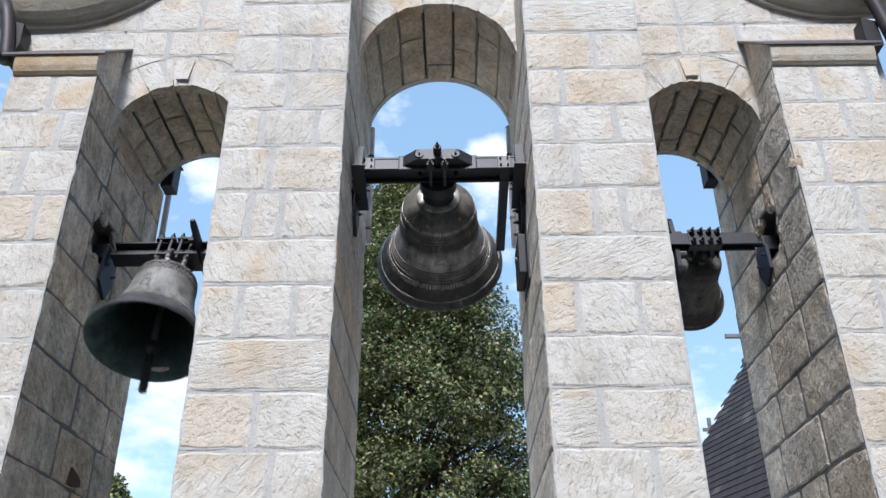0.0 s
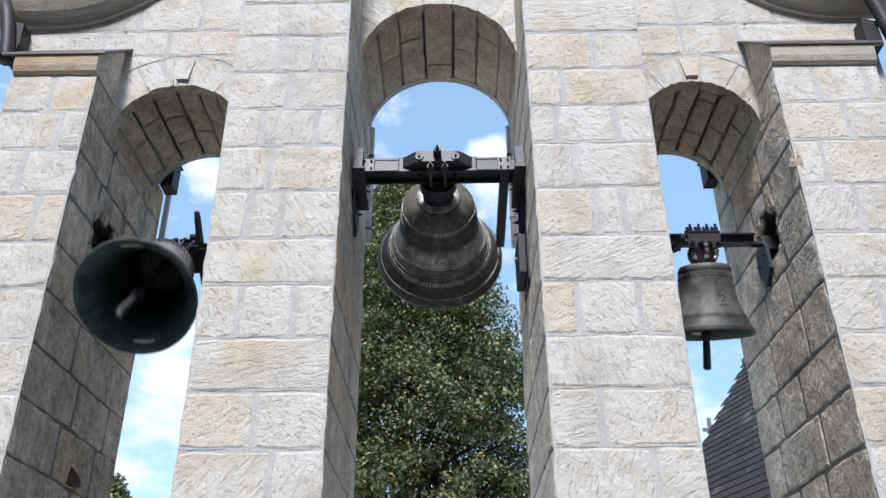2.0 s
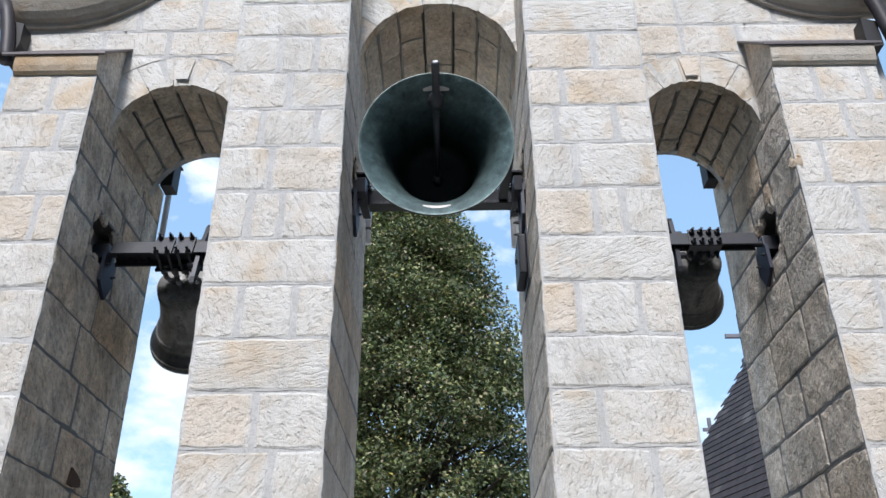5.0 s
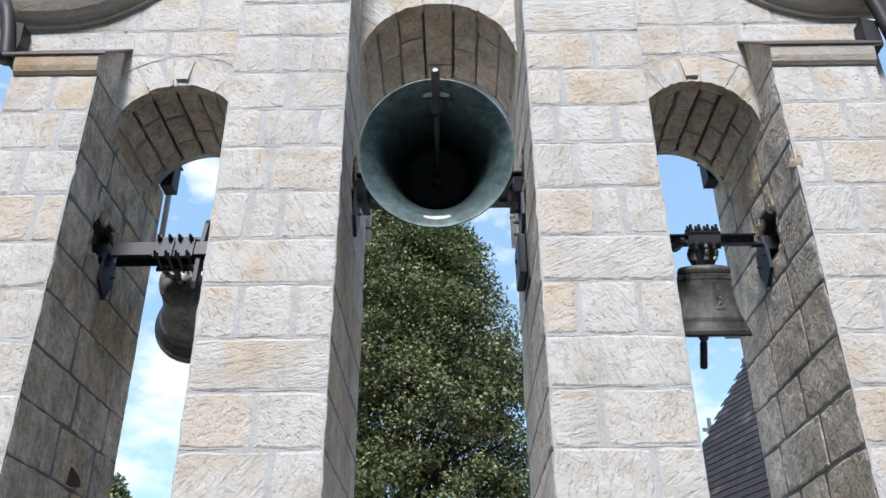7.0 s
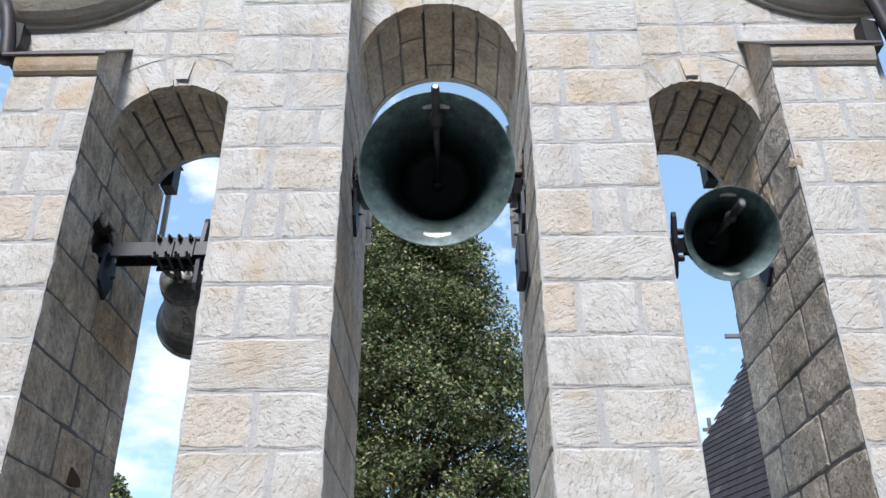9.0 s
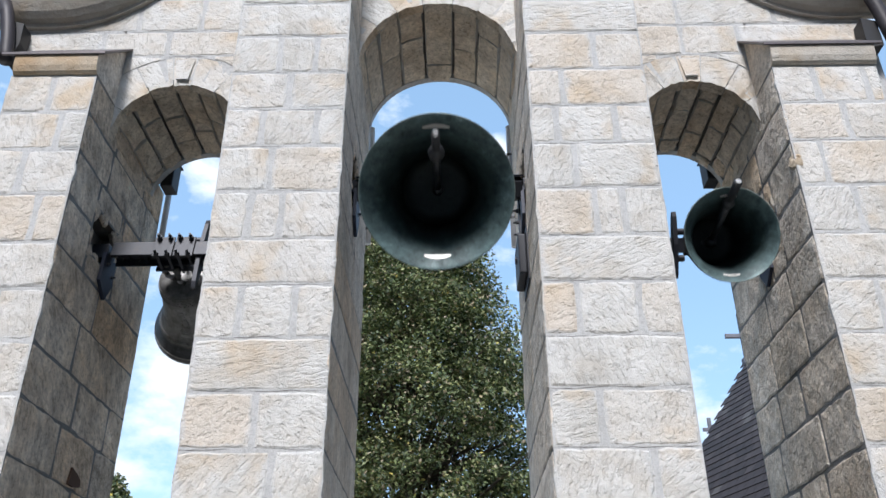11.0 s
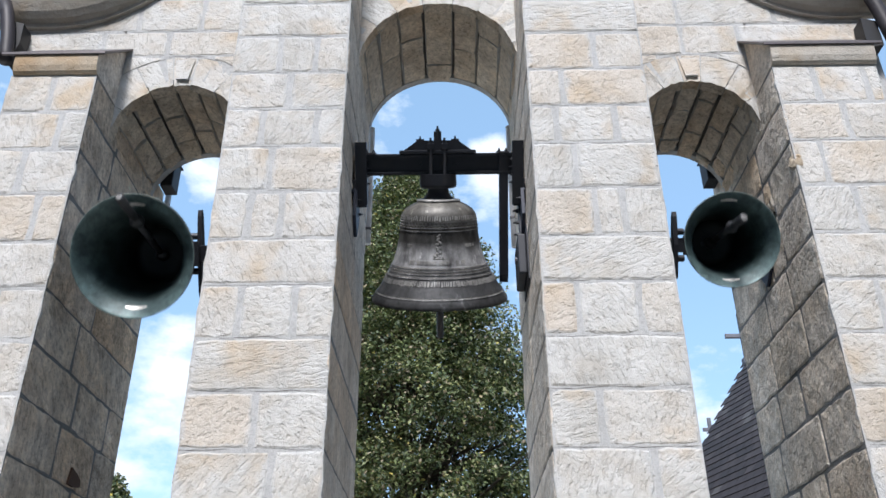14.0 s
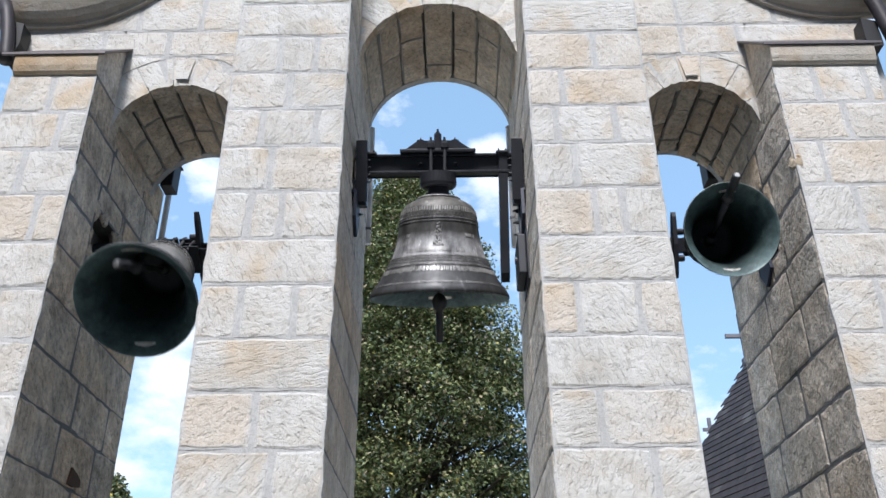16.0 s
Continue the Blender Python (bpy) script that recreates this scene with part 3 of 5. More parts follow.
def wedge(name, parent, cx, zc, r0, r1, a0, a1, y0, y1, k=3, worn=1.0):
    """A voussoir between two angles (from the left springing), rounded by k steps, with uneven worn edges below."""
    j, ny = 0.006, 4
    section = [(r0, y0 + (y1 - y0) * i / ny) for i in range(ny + 1)] + [(r1, y1), (r1, y0)]
    m, verts, faces = len(section), [], []
    for i in range(k + 1):
        for q, (r, y) in enumerate(section):
            edge = i in (0, k) or q in (0, ny)
            r2 = r + rng.uniform(-j, j) + (0.012 * worn if q <= ny and edge else 0.0)
            wear = worn * rng.uniform(0.0, 0.014) / r0 if q <= ny else 0.0
            a = a0 + (a1 - a0) * i / k + (wear if i == 0 else -wear if i == k else 0.0)
            verts.append((cx - r2 * math.cos(a), y + rng.uniform(-j, j), zc + r2 * math.sin(a)))
    for i in range(k):
        b = i * m
        for q in range(m):
            t = (q + 1) % m
            faces.append((b + q, b + t, b + m + t, b + m + q))
    faces += [tuple(range(m - 1, -1, -1)), tuple(k * m + q for q in range(m))]
    ob = piece(name, verts, faces, STONE, parent)
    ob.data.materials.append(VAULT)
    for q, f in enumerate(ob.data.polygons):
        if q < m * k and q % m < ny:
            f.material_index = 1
    return ob


def vault(parent, cx, zc, r, y0, y1, ring_joints, row_joints, ring, cuts, boss=None):
    """Ring stones at the front and rows of stones behind them under the arch; cuts: depths of the cross joints, row by row."""
    g = 0.015 / r
    for a0, a1 in zip(ring_joints, ring_joints[1:]):
        wedge("voussoir", parent, cx, zc, r - rng.uniform(0, 0.006), r + ring, radians(a0) + g * 0.2, radians(a1) - g * 0.2, y0 - 0.001, y0 + 0.10, 5, 0.0)
    for a0, a1, ys in zip(row_joints, row_joints[1:], cuts):
        ys = [y0 + 0.10] + [y for y in ys if y < y1 - 0.1] + [y1]
        for b, c in zip(ys, ys[1:]):
            wedge("vault_stone", parent, cx, zc, r - rng.uniform(-0.006, 0.010), r + 0.08, radians(a0) + g * 0.6, radians(a1) - g * 0.6, b + (0.013 if b > y0 + 0.11 else 0.001), c - 0.013, 4)
    def along(u, v, n):
        q, a = r + ring + 0.004 + v, u / (r + ring)
        return (cx - q * math.cos(a), y0 - n, zc + q * math.sin(a))
    open_joint(parent, (r + ring) * radians(45), (r + ring) * radians(132), 0.0, along, 0.9, 0.005, 0.0015)
    if boss:
        # small raised shield on the keystone
        a0, a1 = radians(boss[0]), radians(boss[1])
        pts = [(cx - q * math.cos(a), zc + q * math.sin(a)) for q, a in ((r + 0.045, a0 + 0.03), (r + 0.045, a1 - 0.03), (r + ring - 0.03, a1 - 0.01), (r + ring - 0.03, a0 + 0.01))]
        bm = prism(pts, "y", y0 - 0.022, y0)
        for v in bm.verts:
            if v.co.y < y0 - 0.01 and v.co.z > zc + r + 0.12:
                v.co.y += 0.014
        part("keystone_boss", bm, STONE, parent)


wall_l = arch_core("wall_left_arch", *OPEN_L, SPRING_SIDE, 7.7, REC_SIDE + SKIN, BACK_SIDE - SKIN, "recessed cream sandstone wall over a round side arch", left_ext=OUT_L - 0.24)
wall_r = arch_core("wall_right_arch", *OPEN_R, SPRING_SIDE, 7.7, REC_SIDE + SKIN, BACK_SIDE - SKIN, "recessed cream sandstone wall over a round side arch", right_ext=OUT_R + 0.29)
wall_m = arch_core("wall_middle_arch", *OPEN_C, SPRING_MID, 8.36, REC_MID + SKIN, BACK - SKIN, "sandstone wall with a round arch over the large bell")
ROWS = (0, 20, 40, 60, 81, 101, 120, 140, 160, 180)
vault(wall_l, sum(OPEN_L) / 2, SPRING_SIDE, (OPEN_L[1] - OPEN_L[0]) / 2, REC_SIDE, BACK_SIDE, (0, 30, 60, 82, 97, 122, 150, 180), ROWS, 0.285,
      ((1.1,), (0.85, 1.3), (0.72, 1.2), (0.78, 1.12), (1.02, 1.4), (0.86, 1.33), (0.95,), (0.8, 1.25), (1.1,)), (83, 96))
vault(wall_r, sum(OPEN_R) / 2, SPRING_SIDE, (OPEN_R[1] - OPEN_R[0]) / 2, REC_SIDE, BACK_SIDE, (0, 30, 60, 82, 98, 122, 146, 180), ROWS, 0.27,
      ((1.0,), (0.8, 1.25), (0.7, 1.1), (0.95, 1.35), (0.78, 1.2), (0.62, 1.05, 1.4), (0.9, 1.3), (0.72, 1.2), (1.1,)), (83, 97))
vault(wall_m, MID_CX, SPRING_MID, MID_R, REC_MID, BACK, (0, 20, 38, 58, 79, 101, 121, 143, 162, 180), (0, 20, 39, 59, 79, 101, 121, 143, 163, 180), 0.30,
      ((1.20,), (0.75,), (1.15,), (1.04,), (1.43,), (1.19,), (0.92,), (0.85,), (1.30,)))


def panel_blocks(parent, cx, zc, r_ext, y, rows):
    """Blocks of the recessed wall: rows of (z from, z to, joints); the ring of the arch cuts those that meet it."""
    def cut(u):
        d = r_ext * r_ext - (u - cx) ** 2
        return zc + math.sqrt(d) + 0.006 if d > 0 else -1
    for z0, z1, xs in rows:
        if z0 > zc + r_ext - 0.03:
            open_joint(parent, xs[0] + 0.01, xs[-1] - 0.01, z0 + 0.004, front(y), 0.8)
        for a, b in zip(xs, xs[1:]):
            us = [a + (b - a) * i / 24 for i in range(25)]
            free = [u for u in us if cut(u) < z1 - 0.03]
            if not free:
                continue
            u0, u1 = free[0], free[-1]
            touched = max(cut(u) for u in free) > z0
            if touched and len(free) < 25 and cut(a) < z1 and cut(b) < z1:
                # the crown of the ring reaches through this block: keep both ends
                left_end = [u for u in free if u < cx]
                right_end = [u for u in free if u > cx]
                for e in (left_end, right_end):
                    if len(e) > 1:
                        stone("stone_block", parent, e[0] + J, e[-1] - J, z0 + J, z1 - J * 0.6, front(y), rng.uniform(-0.001, 0.002), low=cut)
            else:
                stone("stone_block", parent, u0 + J, u1 - J, z0 + J, z1 - J * 0.6, front(y), rng.uniform(-0.001, 0.002), low=cut if touched else None)


END_L, END_R = OUT_L - 0.24, OUT_R + 0.29
panel_blocks(wall_l, sum(OPEN_L) / 2, SPRING_SIDE, 0.5125 + 0.285, REC_SIDE, (
    (5.575, 6.02, OPEN_L), (6.02, 6.385, OPEN_L), (6.385, 6.66, (END_L, -2.88, -2.33, OPEN_L[1])),
    (6.66, 7.03, (END_L, -2.61, -2.08, OPEN_L[1])), (7.03, 7.4, (END_L, -2.4, OPEN_L[1])), (7.4, 7.7, (END_L, -2.6, OPEN_L[1]))))
panel_blocks(wall_r, sum(OPEN_R) / 2, SPRING_SIDE, 0.4815 + 0.27, REC_SIDE, (
    (5.575, 6.0, OPEN_R), (6.0, 6.335, OPEN_R), (6.335, 6.655, (OPEN_R[0], 1.94, 2.42, END_R)),
    (6.655, 6.98, (OPEN_R[0], 1.95, 2.75, END_R)), (6.98, 7.3, (OPEN_R[0], 2.2, END_R)), (7.3, 7.7, (OPEN_R[0], 2.5, END_R))))
panel_blocks(wall_m, MID_CX, SPRING_MID, MID_R + 0.30, REC_MID, (
    (SPRING_MID, 6.9, OPEN_C), (6.9, 7.28, OPEN_C), (7.28, 7.64, (OPEN_C[0], -0.1, OPEN_C[1])), (7.64, 8.0, (OPEN_C[0], -0.3, OPEN_C[1])), (8.0, 8.36, (OPEN_C[0], 0.1, OPEN_C[1]))))


def capital(x0, x1, mirror):
    """The moulded cap stone of an outer pier with its steep sheet-metal cover."""
    n = "2" if mirror else "1"
    cap = tagged(part("pier_cap_" + n, prism([(0.004, 5.882), (-0.014, 5.882), (-0.030, 5.90), (-0.044, 5.945), (-0.05, 6.03), (-0.048, 6.045), (REC_SIDE - 0.002, 6.435), (REC_SIDE - 0.002, 5.882)], "x", x0, x1), GREY_STONE if mirror else OCHRE_STONE), ("pale" if mirror else "ochre") + " moulded sandstone cap under the metal cover", "cap stone", kind="structure")
    cap.data.materials.append(WORN)
    for f in cap.data.polygons:
        if abs(f.normal.x) > 0.5:
            f.material_index = 1
    a, b = (x0 - 0.05, x1 + 0.058) if mirror else (x0 - 0.10, x1 + 0.05)
    tagged(part("flashing_" + n, prism([(-0.060, 6.033), (-0.065, 6.037), (-0.065, 6.059), (-0.050, 6.067), (REC_SIDE - 0.004, 6.47), (REC_SIDE - 0.004, 6.45), (-0.038, 6.051), (-0.052, 6.033)], "x", a, b), FLASHING), "brown sheet metal cover with a folded drip edge", "flashing", kind="structure")


capital(OUT_L + 0.02, OPEN_L[0], False)
capital(OPEN_R[1], OUT_R, True)


def scroll(side):
    """The curved cornice that rises from the outer end towards the middle."""
    pts = [(3.75, 6.70), (3.3, 6.69), (3.05, 6.71), (2.80, 6.79), (2.60, 6.91), (2.42, 7.06), (2.28, 7.28), (2.2, 7.58)]
    prof = [(0.0, 0.0), (-0.04, 0.0), (-0.05, 0.03), (-0.09, 0.05), (-0.13, 0.10), (-0.165, 0.17), (-0.19, 0.25), (-0.24, 0.28), (-0.24, 0.36), (0.0, 0.38)]
    for _ in range(2):
        pts = [pts[0]] + [q for a, b in zip(pts, pts[1:]) for q in ((0.75 * a[0] + 0.25 * b[0], 0.75 * a[1] + 0.25 * b[1]), (0.25 * a[0] + 0.75 * b[0], 0.25 * a[1] + 0.75 * b[1]))] + [pts[-1]]
    off = -0.045 if side < 0 else 0.0
    bm = bmesh.new()
    rings = []
    for i, (x, z) in enumerate(pts):
        a, b = pts[max(i - 1, 0)], pts[min(i + 1, len(pts) - 1)]
        d = Vector((b[0] - a[0], b[1] - a[1])).normalized()
        nrm = Vector((-d.y, d.x)) if d.x < 0 else Vector((d.y, -d.x))
        if nrm.y < 0:
            nrm = -nrm
        rings.append([bm.verts.new((side * (x + nrm.x * h) + off, REC_SIDE + y, z + nrm.y * h)) for y, h in prof])
    for a, b in zip(rings, rings[1:]):
        for i in range(len(prof)):
            j = (i + 1) % len(prof)
            bm.faces.new((a[i], a[j], b[j], b[i]))
    bm.faces.new(rings[0])
    bm.faces.new(rings[-1])
    tagged(part("cornice_" + ("1" if side < 0 else "2"), bm, MOULDED), "curved moulded sandstone cornice with dark weathering", "cornice", kind="structure")


scroll(-1)
scroll(1)

# ---------------------------------------------------------------- ground and surroundings
bm = bmesh.new()
bmesh.ops.create_grid(bm, x_segments=60, y_segments=60, size=1500)
tagged(part("ground", bm, GROUND), "pale gravel yard with patches of grass", "ground", kind="structure")


# Unseen walls, added to block low sky light and shade the ground in front.
BLOCKER_GREY = make_painted("blocker_grey", (0.20, 0.19, 0.175), 0.9, 0.0, (0.14, 0.13, 0.12), 0.5)
for n, b in (("wall_south", (-15, 15, -14.4, -14.0, 0, 15.6)), ("wall_west", (-15.4, -15, -14.4, 4.0, 0, 13.5)), ("wall_east", (15, 15.4, -14.4, 4.0, 0, 13.5))):
    tagged(part(n, box(*b), BLOCKER_GREY), "plain grey wall out of view, added to block light", "wall", kind="structure")

# broken stone round the bearing sockets
for wall, x, s, hole in (("pier_1", OPEN_L[0], 1, HOLE_L), ("pier_4", OPEN_R[1], -1, HOLE_R), ("pier_2", OPEN_C[0], 1, HOLE_C), ("pier_3", OPEN_C[1], -1, HOLE_C)):
    y0, y1, z0, z1 = hole
    spots = [(y, z, rng.uniform(0.08, 0.13)) for y in (y0, y1) for z in (z0, z1)]
    for i in range(20):
        t, edge = rng.random(), i % 4
        y, z = ((y0 + t * (y1 - y0), z1), (y0 + t * (y1 - y0), z0), (y0, z0 + t * (z1 - z0)), (y1, z0 + t * (z1 - z0)))[edge]
        if edge != 1 or abs(y - 0.8) > 0.12:
            spots.append((y, z, rng.uniform(0.03, 0.07)))
    for y, z, r in spots:
        bm = bmesh.new()
        bmesh.ops.create_icosphere(bm, subdivisions=2, radius=r)
        for v in bm.verts:
            v.co *= rng.uniform(0.8, 1.15)
            v.co.x *= 0.4
        bmesh.ops.translate(bm, verts=bm.verts, vec=(x - s * r * 0.36, y, z))
        part("rubble_stone", bm, CRUST_SHADE, bpy.data.objects[wall])

# a dark rusty prism standing in for a hole in one reveal and a broken ochre corner on the facing pier
part("iron_stub", prism([(0.90, 3.12), (0.98, 3.10), (1.06, 3.07), (1.07, 3.02), (0.97, 3.0), (0.87, 3.0)], "x", OPEN_L[0] - 0.03, OPEN_L[0] + 0.018), RUST, bpy.data.objects["pier_1"])
for i in range(7):
    bm = bmesh.new()
    bmesh.ops.create_icosphere(bm, subdivisions=2, radius=rng.uniform(0.03, 0.055))
    for v in bm.verts:
        v.co *= rng.uniform(0.75, 1.15)
    bmesh.ops.translate(bm, verts=bm.verts, vec=(OPEN_R[1] + 0.026 + rng.uniform(0, 0.01), 0.035 + rng.uniform(-0.006, 0.07), 4.98 + i * 0.024))
    part("broken_corner", bm, OCHRE_STONE, bpy.data.objects["pier_4"])

# ---------------------------------------------------------------- bells
def lip_profile(r, h, shoulder, dome):
    """Outer profile of a bell (radius, height over the mouth) and its inner wall."""
    t = [(0.0, 1.0), (0.035, 0.998), (0.09, 0.955), (0.16, 0.89), (0.25, 0.815), (0.35, 0.745), (0.46, 0.68), (0.58, 0.63), (0.72, 0.595), (0.86, 0.57), (0.965, 0.555), (1.0, 0.535)]
    k = (1 - shoulder) / (1 - 0.555)
    outer = [(r * (1 - (1 - b) * k), h * a) for a, b in t]
    top = [(outer[-1][0] * s, h + dome * q) for s, q in ((0.93, 0.25), (0.78, 0.5), (0.55, 0.78), (0.33, 1.0))]
    inner = []
    for (rr, z), thick in zip(outer, (0.012, 0.05, 0.11, 0.115, 0.10, 0.085, 0.075, 0.068, 0.064, 0.062, 0.062, 0.07)):
        inner.append((max(rr - thick * r, 0.01), z + (0.0 if z < 1e-6 else 0.004)))
    inner = inner[:-1] + [(outer[-1][0] * 0.6, h * 0.985), (0.0, h * 1.0)]
    return outer, top, inner


def band(r_of, z0, z1, lift, seg=72):
    """A raised ring on the bell between two heights."""
    n = 3
    bm = bmesh.new()
    prof = [(r_of(z0) - 0.004, z0)] + [(r_of(z0 + (z1 - z0) * i / n) + lift, z0 + (z1 - z0) * i / n) for i in range(n + 1)] + [(r_of(z1) - 0.004, z1)]
    return add_lathe(bm, prof, seg, close=True)


def relief_band(r_of, z0, z1, count, lift, seed):
    """Small raised leaves and letters-like bars round a band."""
    g = random.Random(seed)
    bm = bmesh.new()
    for i in range(count):
        a = 2 * math.pi * (i + g.uniform(-0.2, 0.2)) / count
        w = math.pi / count * g.uniform(0.45, 0.8)
        za, zb = z0 + (z1 - z0) * g.uniform(0.05, 0.25), z1 - (z1 - z0) * g.uniform(0.05, 0.25)
        vs = []
        for aa, z in ((a - w, za), (a + w * g.uniform(0.2, 1), za), (a + w, zb), (a - w * g.uniform(0.2, 1), zb)):
            vs.append((aa, z))
        lo = [bm.verts.new(((r_of(z) - 0.003) * math.cos(aa), (r_of(z) - 0.003) * math.sin(aa), z)) for aa, z in vs]
        hi = [bm.verts.new(((r_of(z) + lift) * math.cos(aa), (r_of(z) + lift) * math.sin(aa), z)) for aa, z in vs]
        bm.faces.new(hi)
        for s in range(4):
            t = (s + 1) % 4
            bm.faces.new((lo[s], lo[t], hi[t], hi[s]))
    return bm


def loop_band(r_of, z0, z1, waves, lift):
    """Two interlaced raised ribbons running round the bell."""
    bm = bmesh.new()
    steps = waves * 10
    mid, amp, w = (z0 + z1) / 2, (z1 - z0) / 2 - 0.004, 0.0045
    for phase in (0.0, math.pi):
        rows = []
        for i in range(steps):
            a = 2 * math.pi * i / steps
            z = mid + amp * math.sin(waves * a + phase)
            rows.append([bm.verts.new(((r_of(q) + h) * math.cos(a), (r_of(q) + h) * math.sin(a), q)) for q, h in ((z - w, -0.003), (z - w * 0.6, lift), (z + w * 0.6, lift), (z + w, -0.003))])
        for i in range(steps):
            b = rows[(i + 1) % steps]
            for k in range(3):
                bm.faces.new((rows[i][k], b[k], b[k + 1], rows[i][k + 1]))
    return bm


def make_bell(label, x, pivot_z, drop, r, h, shoulder, dome, bronze):
    """An empty on the swing axle; the mouth lies drop below it."""
    bell = tagged(empty("church_bell", pose(x, 0.80, pivot_z)), label, "bell", group="bells of the gable")
    outer, top, inner = lip_profile(r, h, shoulder, dome)
    zs, rs = [z for _, z in outer], [q for q, _ in outer]
    def r_of(z):
        return float(np.interp(z + drop, zs, rs))
    prof = [(rr, z - drop) for rr, z in reversed(inner)] + [(rr, z - drop) for rr, z in outer] + [(rr, z - drop) for rr, z in top] + [(0.0, h + dome - drop)]
    bm = lathe(prof, 72)
    body = part("bell_body", bm, [bronze, SHADED_PATINA, RIM], bell, smooth=True)
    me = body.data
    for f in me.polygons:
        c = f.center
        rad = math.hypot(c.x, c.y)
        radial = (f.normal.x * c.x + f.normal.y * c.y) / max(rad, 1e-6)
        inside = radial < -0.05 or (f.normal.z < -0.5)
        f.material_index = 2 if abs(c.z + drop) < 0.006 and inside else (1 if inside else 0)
    # polished spots where the clapper strikes, front and back, with a painted sky glint
    zs_in, rs_in = [z for _, z in inner[:8]], [q for q, _ in inner[:8]]
    for turn in (-90, 90):
        sb = bmesh.new()
        grid = []
        for i in range(9):
            a = radians(turn - 12 + 24 * i / 8)
            wide = 0.5 + 0.5 * math.sin(math.pi * i / 8)
            grid.append([])
            for q in (-1, 0, 1):
                z = h * 0.10 + q * h * 0.020 * wide
                rad = float(np.interp(z, zs_in, rs_in)) - 0.004
                grid[-1].append(sb.verts.new((rad * math.cos(a), rad * math.sin(a), z - drop)))
        for a, b in zip(grid, grid[1:]):
            for q in (0, 1):
                sb.faces.new((a[q], a[q + 1], b[q + 1], b[q]))
        part("strike_mark", sb, POLISHED_GLINT, body, "polished spot inside the lip with a painted glint", smooth=True)
    return bell, body, r_of


def make_clapper(bell, top_z, length, ball, tail):
    c = part("clapper", bmesh.new(), IRON, bell, "grey iron clapper with a ball and tail")
    bm = bmesh.new()
    add_rod(bm, (0, 0, 0), (0, 0, -length + ball), 0.020, 0.028, 12)
    prof = [(0.0, -length + ball * 1.3), (ball * 0.55, -length + ball * 1.05), (ball * 0.92, -length + ball * 0.5), (ball, -length), (ball * 0.85, -length - ball * 0.6), (ball * 0.5, -length - ball * 1.0), (0.028, -length - ball * 1.15), (0.030, -length - tail), (0.026, -length - tail - 0.012), (0.0, -length - tail - 0.012)]
    add_lathe(bm, prof, 20)
    add_lathe(bm, [(0.0, 0.05), (0.035, 0.04), (0.045, 0.0), (0.035, -0.04), (0.0, -0.05)], 14)
    bmesh.ops.recalc_face_normals(bm, faces=bm.faces)
    bm.to_mesh(c.data)
    bm.free()
    for f in c.data.polygons:
        f.use_smooth = True
    part("tail_end", lathe([(0.0, -length - tail - 0.013), (0.020, -length - tail - 0.013), (0.018, -length - tail - 0.017), (0.0, -length - tail - 0.017)], 16), RELIEF, c, "worn end of the tail")
    c.location = (0, 0, top_z)
    return c


def bolt_mesh():
    bm = bmesh.new()
    add_rod(bm, (0, 0, -0.01), (0, 0, 0.022), 0.019, 0.018, 6)
    add_rod(bm, (0, 0, 0.022), (0, 0, 0.048), 0.010, 0.009, 8)
    me = bpy.data.meshes.new("bolt")
    bmesh.ops.recalc_face_normals(bm, faces=bm.faces)
    bm.to_mesh(me)
    bm.free()
    me.materials.append(STEEL)
    return me


BOLT = bolt_mesh()


def add_bolt(parent, x, y, z, axis="z", scale=1.0):
    ob = new("bolt", BOLT)
    ob.parent = parent
    rot = {"z": (0, 0, 0), "-y": (90, 0, 0), "x": (0, 90, 0), "-x": (0, -90, 0)}[axis]
    ob.matrix_basis = pose(x, y, z, *rot) @ Matrix.Scale(scale, 4)
    return ob


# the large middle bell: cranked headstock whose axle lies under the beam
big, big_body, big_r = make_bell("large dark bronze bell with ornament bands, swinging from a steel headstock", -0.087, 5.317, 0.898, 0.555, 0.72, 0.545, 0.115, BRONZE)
tagged(part("ornament_band", relief_band(big_r, 0.662 - 0.898, 0.708 - 0.898, 95, 0.0035, 3), RELIEF, big_body, "raised leaf frieze under the shoulder"), kind="stuff")
part("moulding", band(big_r, 0.605 - 0.898, 0.617 - 0.898, 0.007), BRONZE, big_body)
part("moulding", band(big_r, 0.58 - 0.898, 0.591 - 0.898, 0.006), BRONZE, big_body)
tagged(part("ornament_band", loop_band(big_r, 0.620 - 0.898, 0.664 - 0.898, 30, 0.004), PLAIN_DARK, big_body, "raised leaf frieze under the shoulder"), kind="stuff")
tagged(part("ornament_band", relief_band(big_r, 0.165 - 0.898, 0.216 - 0.898, 210, 0.006, 4), RELIEF, big_body, "worn pale leaf wreath above the lip"), kind="stuff")
for z in (0.225, 0.255, 0.275, 0.295, 0.075):
    part("moulding", band(big_r, z - 0.898, z + 0.011 - 0.898, 0.006), BRONZE, big_body)
part("crown", lathe([(0.0, -0.06), (0.15, -0.055), (0.118, -0.03), (0.09, 0.0), (0.082, 0.04), (0.09, 0.08), (0.0, 0.08)], 32), STEEL, big, smooth=True)
big_head = part("headstock", bmesh.new(), STEEL, big, "black steel beam with cranked ends")
bm = bmesh.new()
add_box(bm, -0.60, 0.62, -0.055, 0.055, 0.16, 0.18, 0.004)
add_box(bm, -0.60, 0.62, -0.055, 0.055, 0.30, 0.32, 0.004)
add_box(bm, -0.60, 0.62, -0.018, 0.018, 0.18, 0.30)
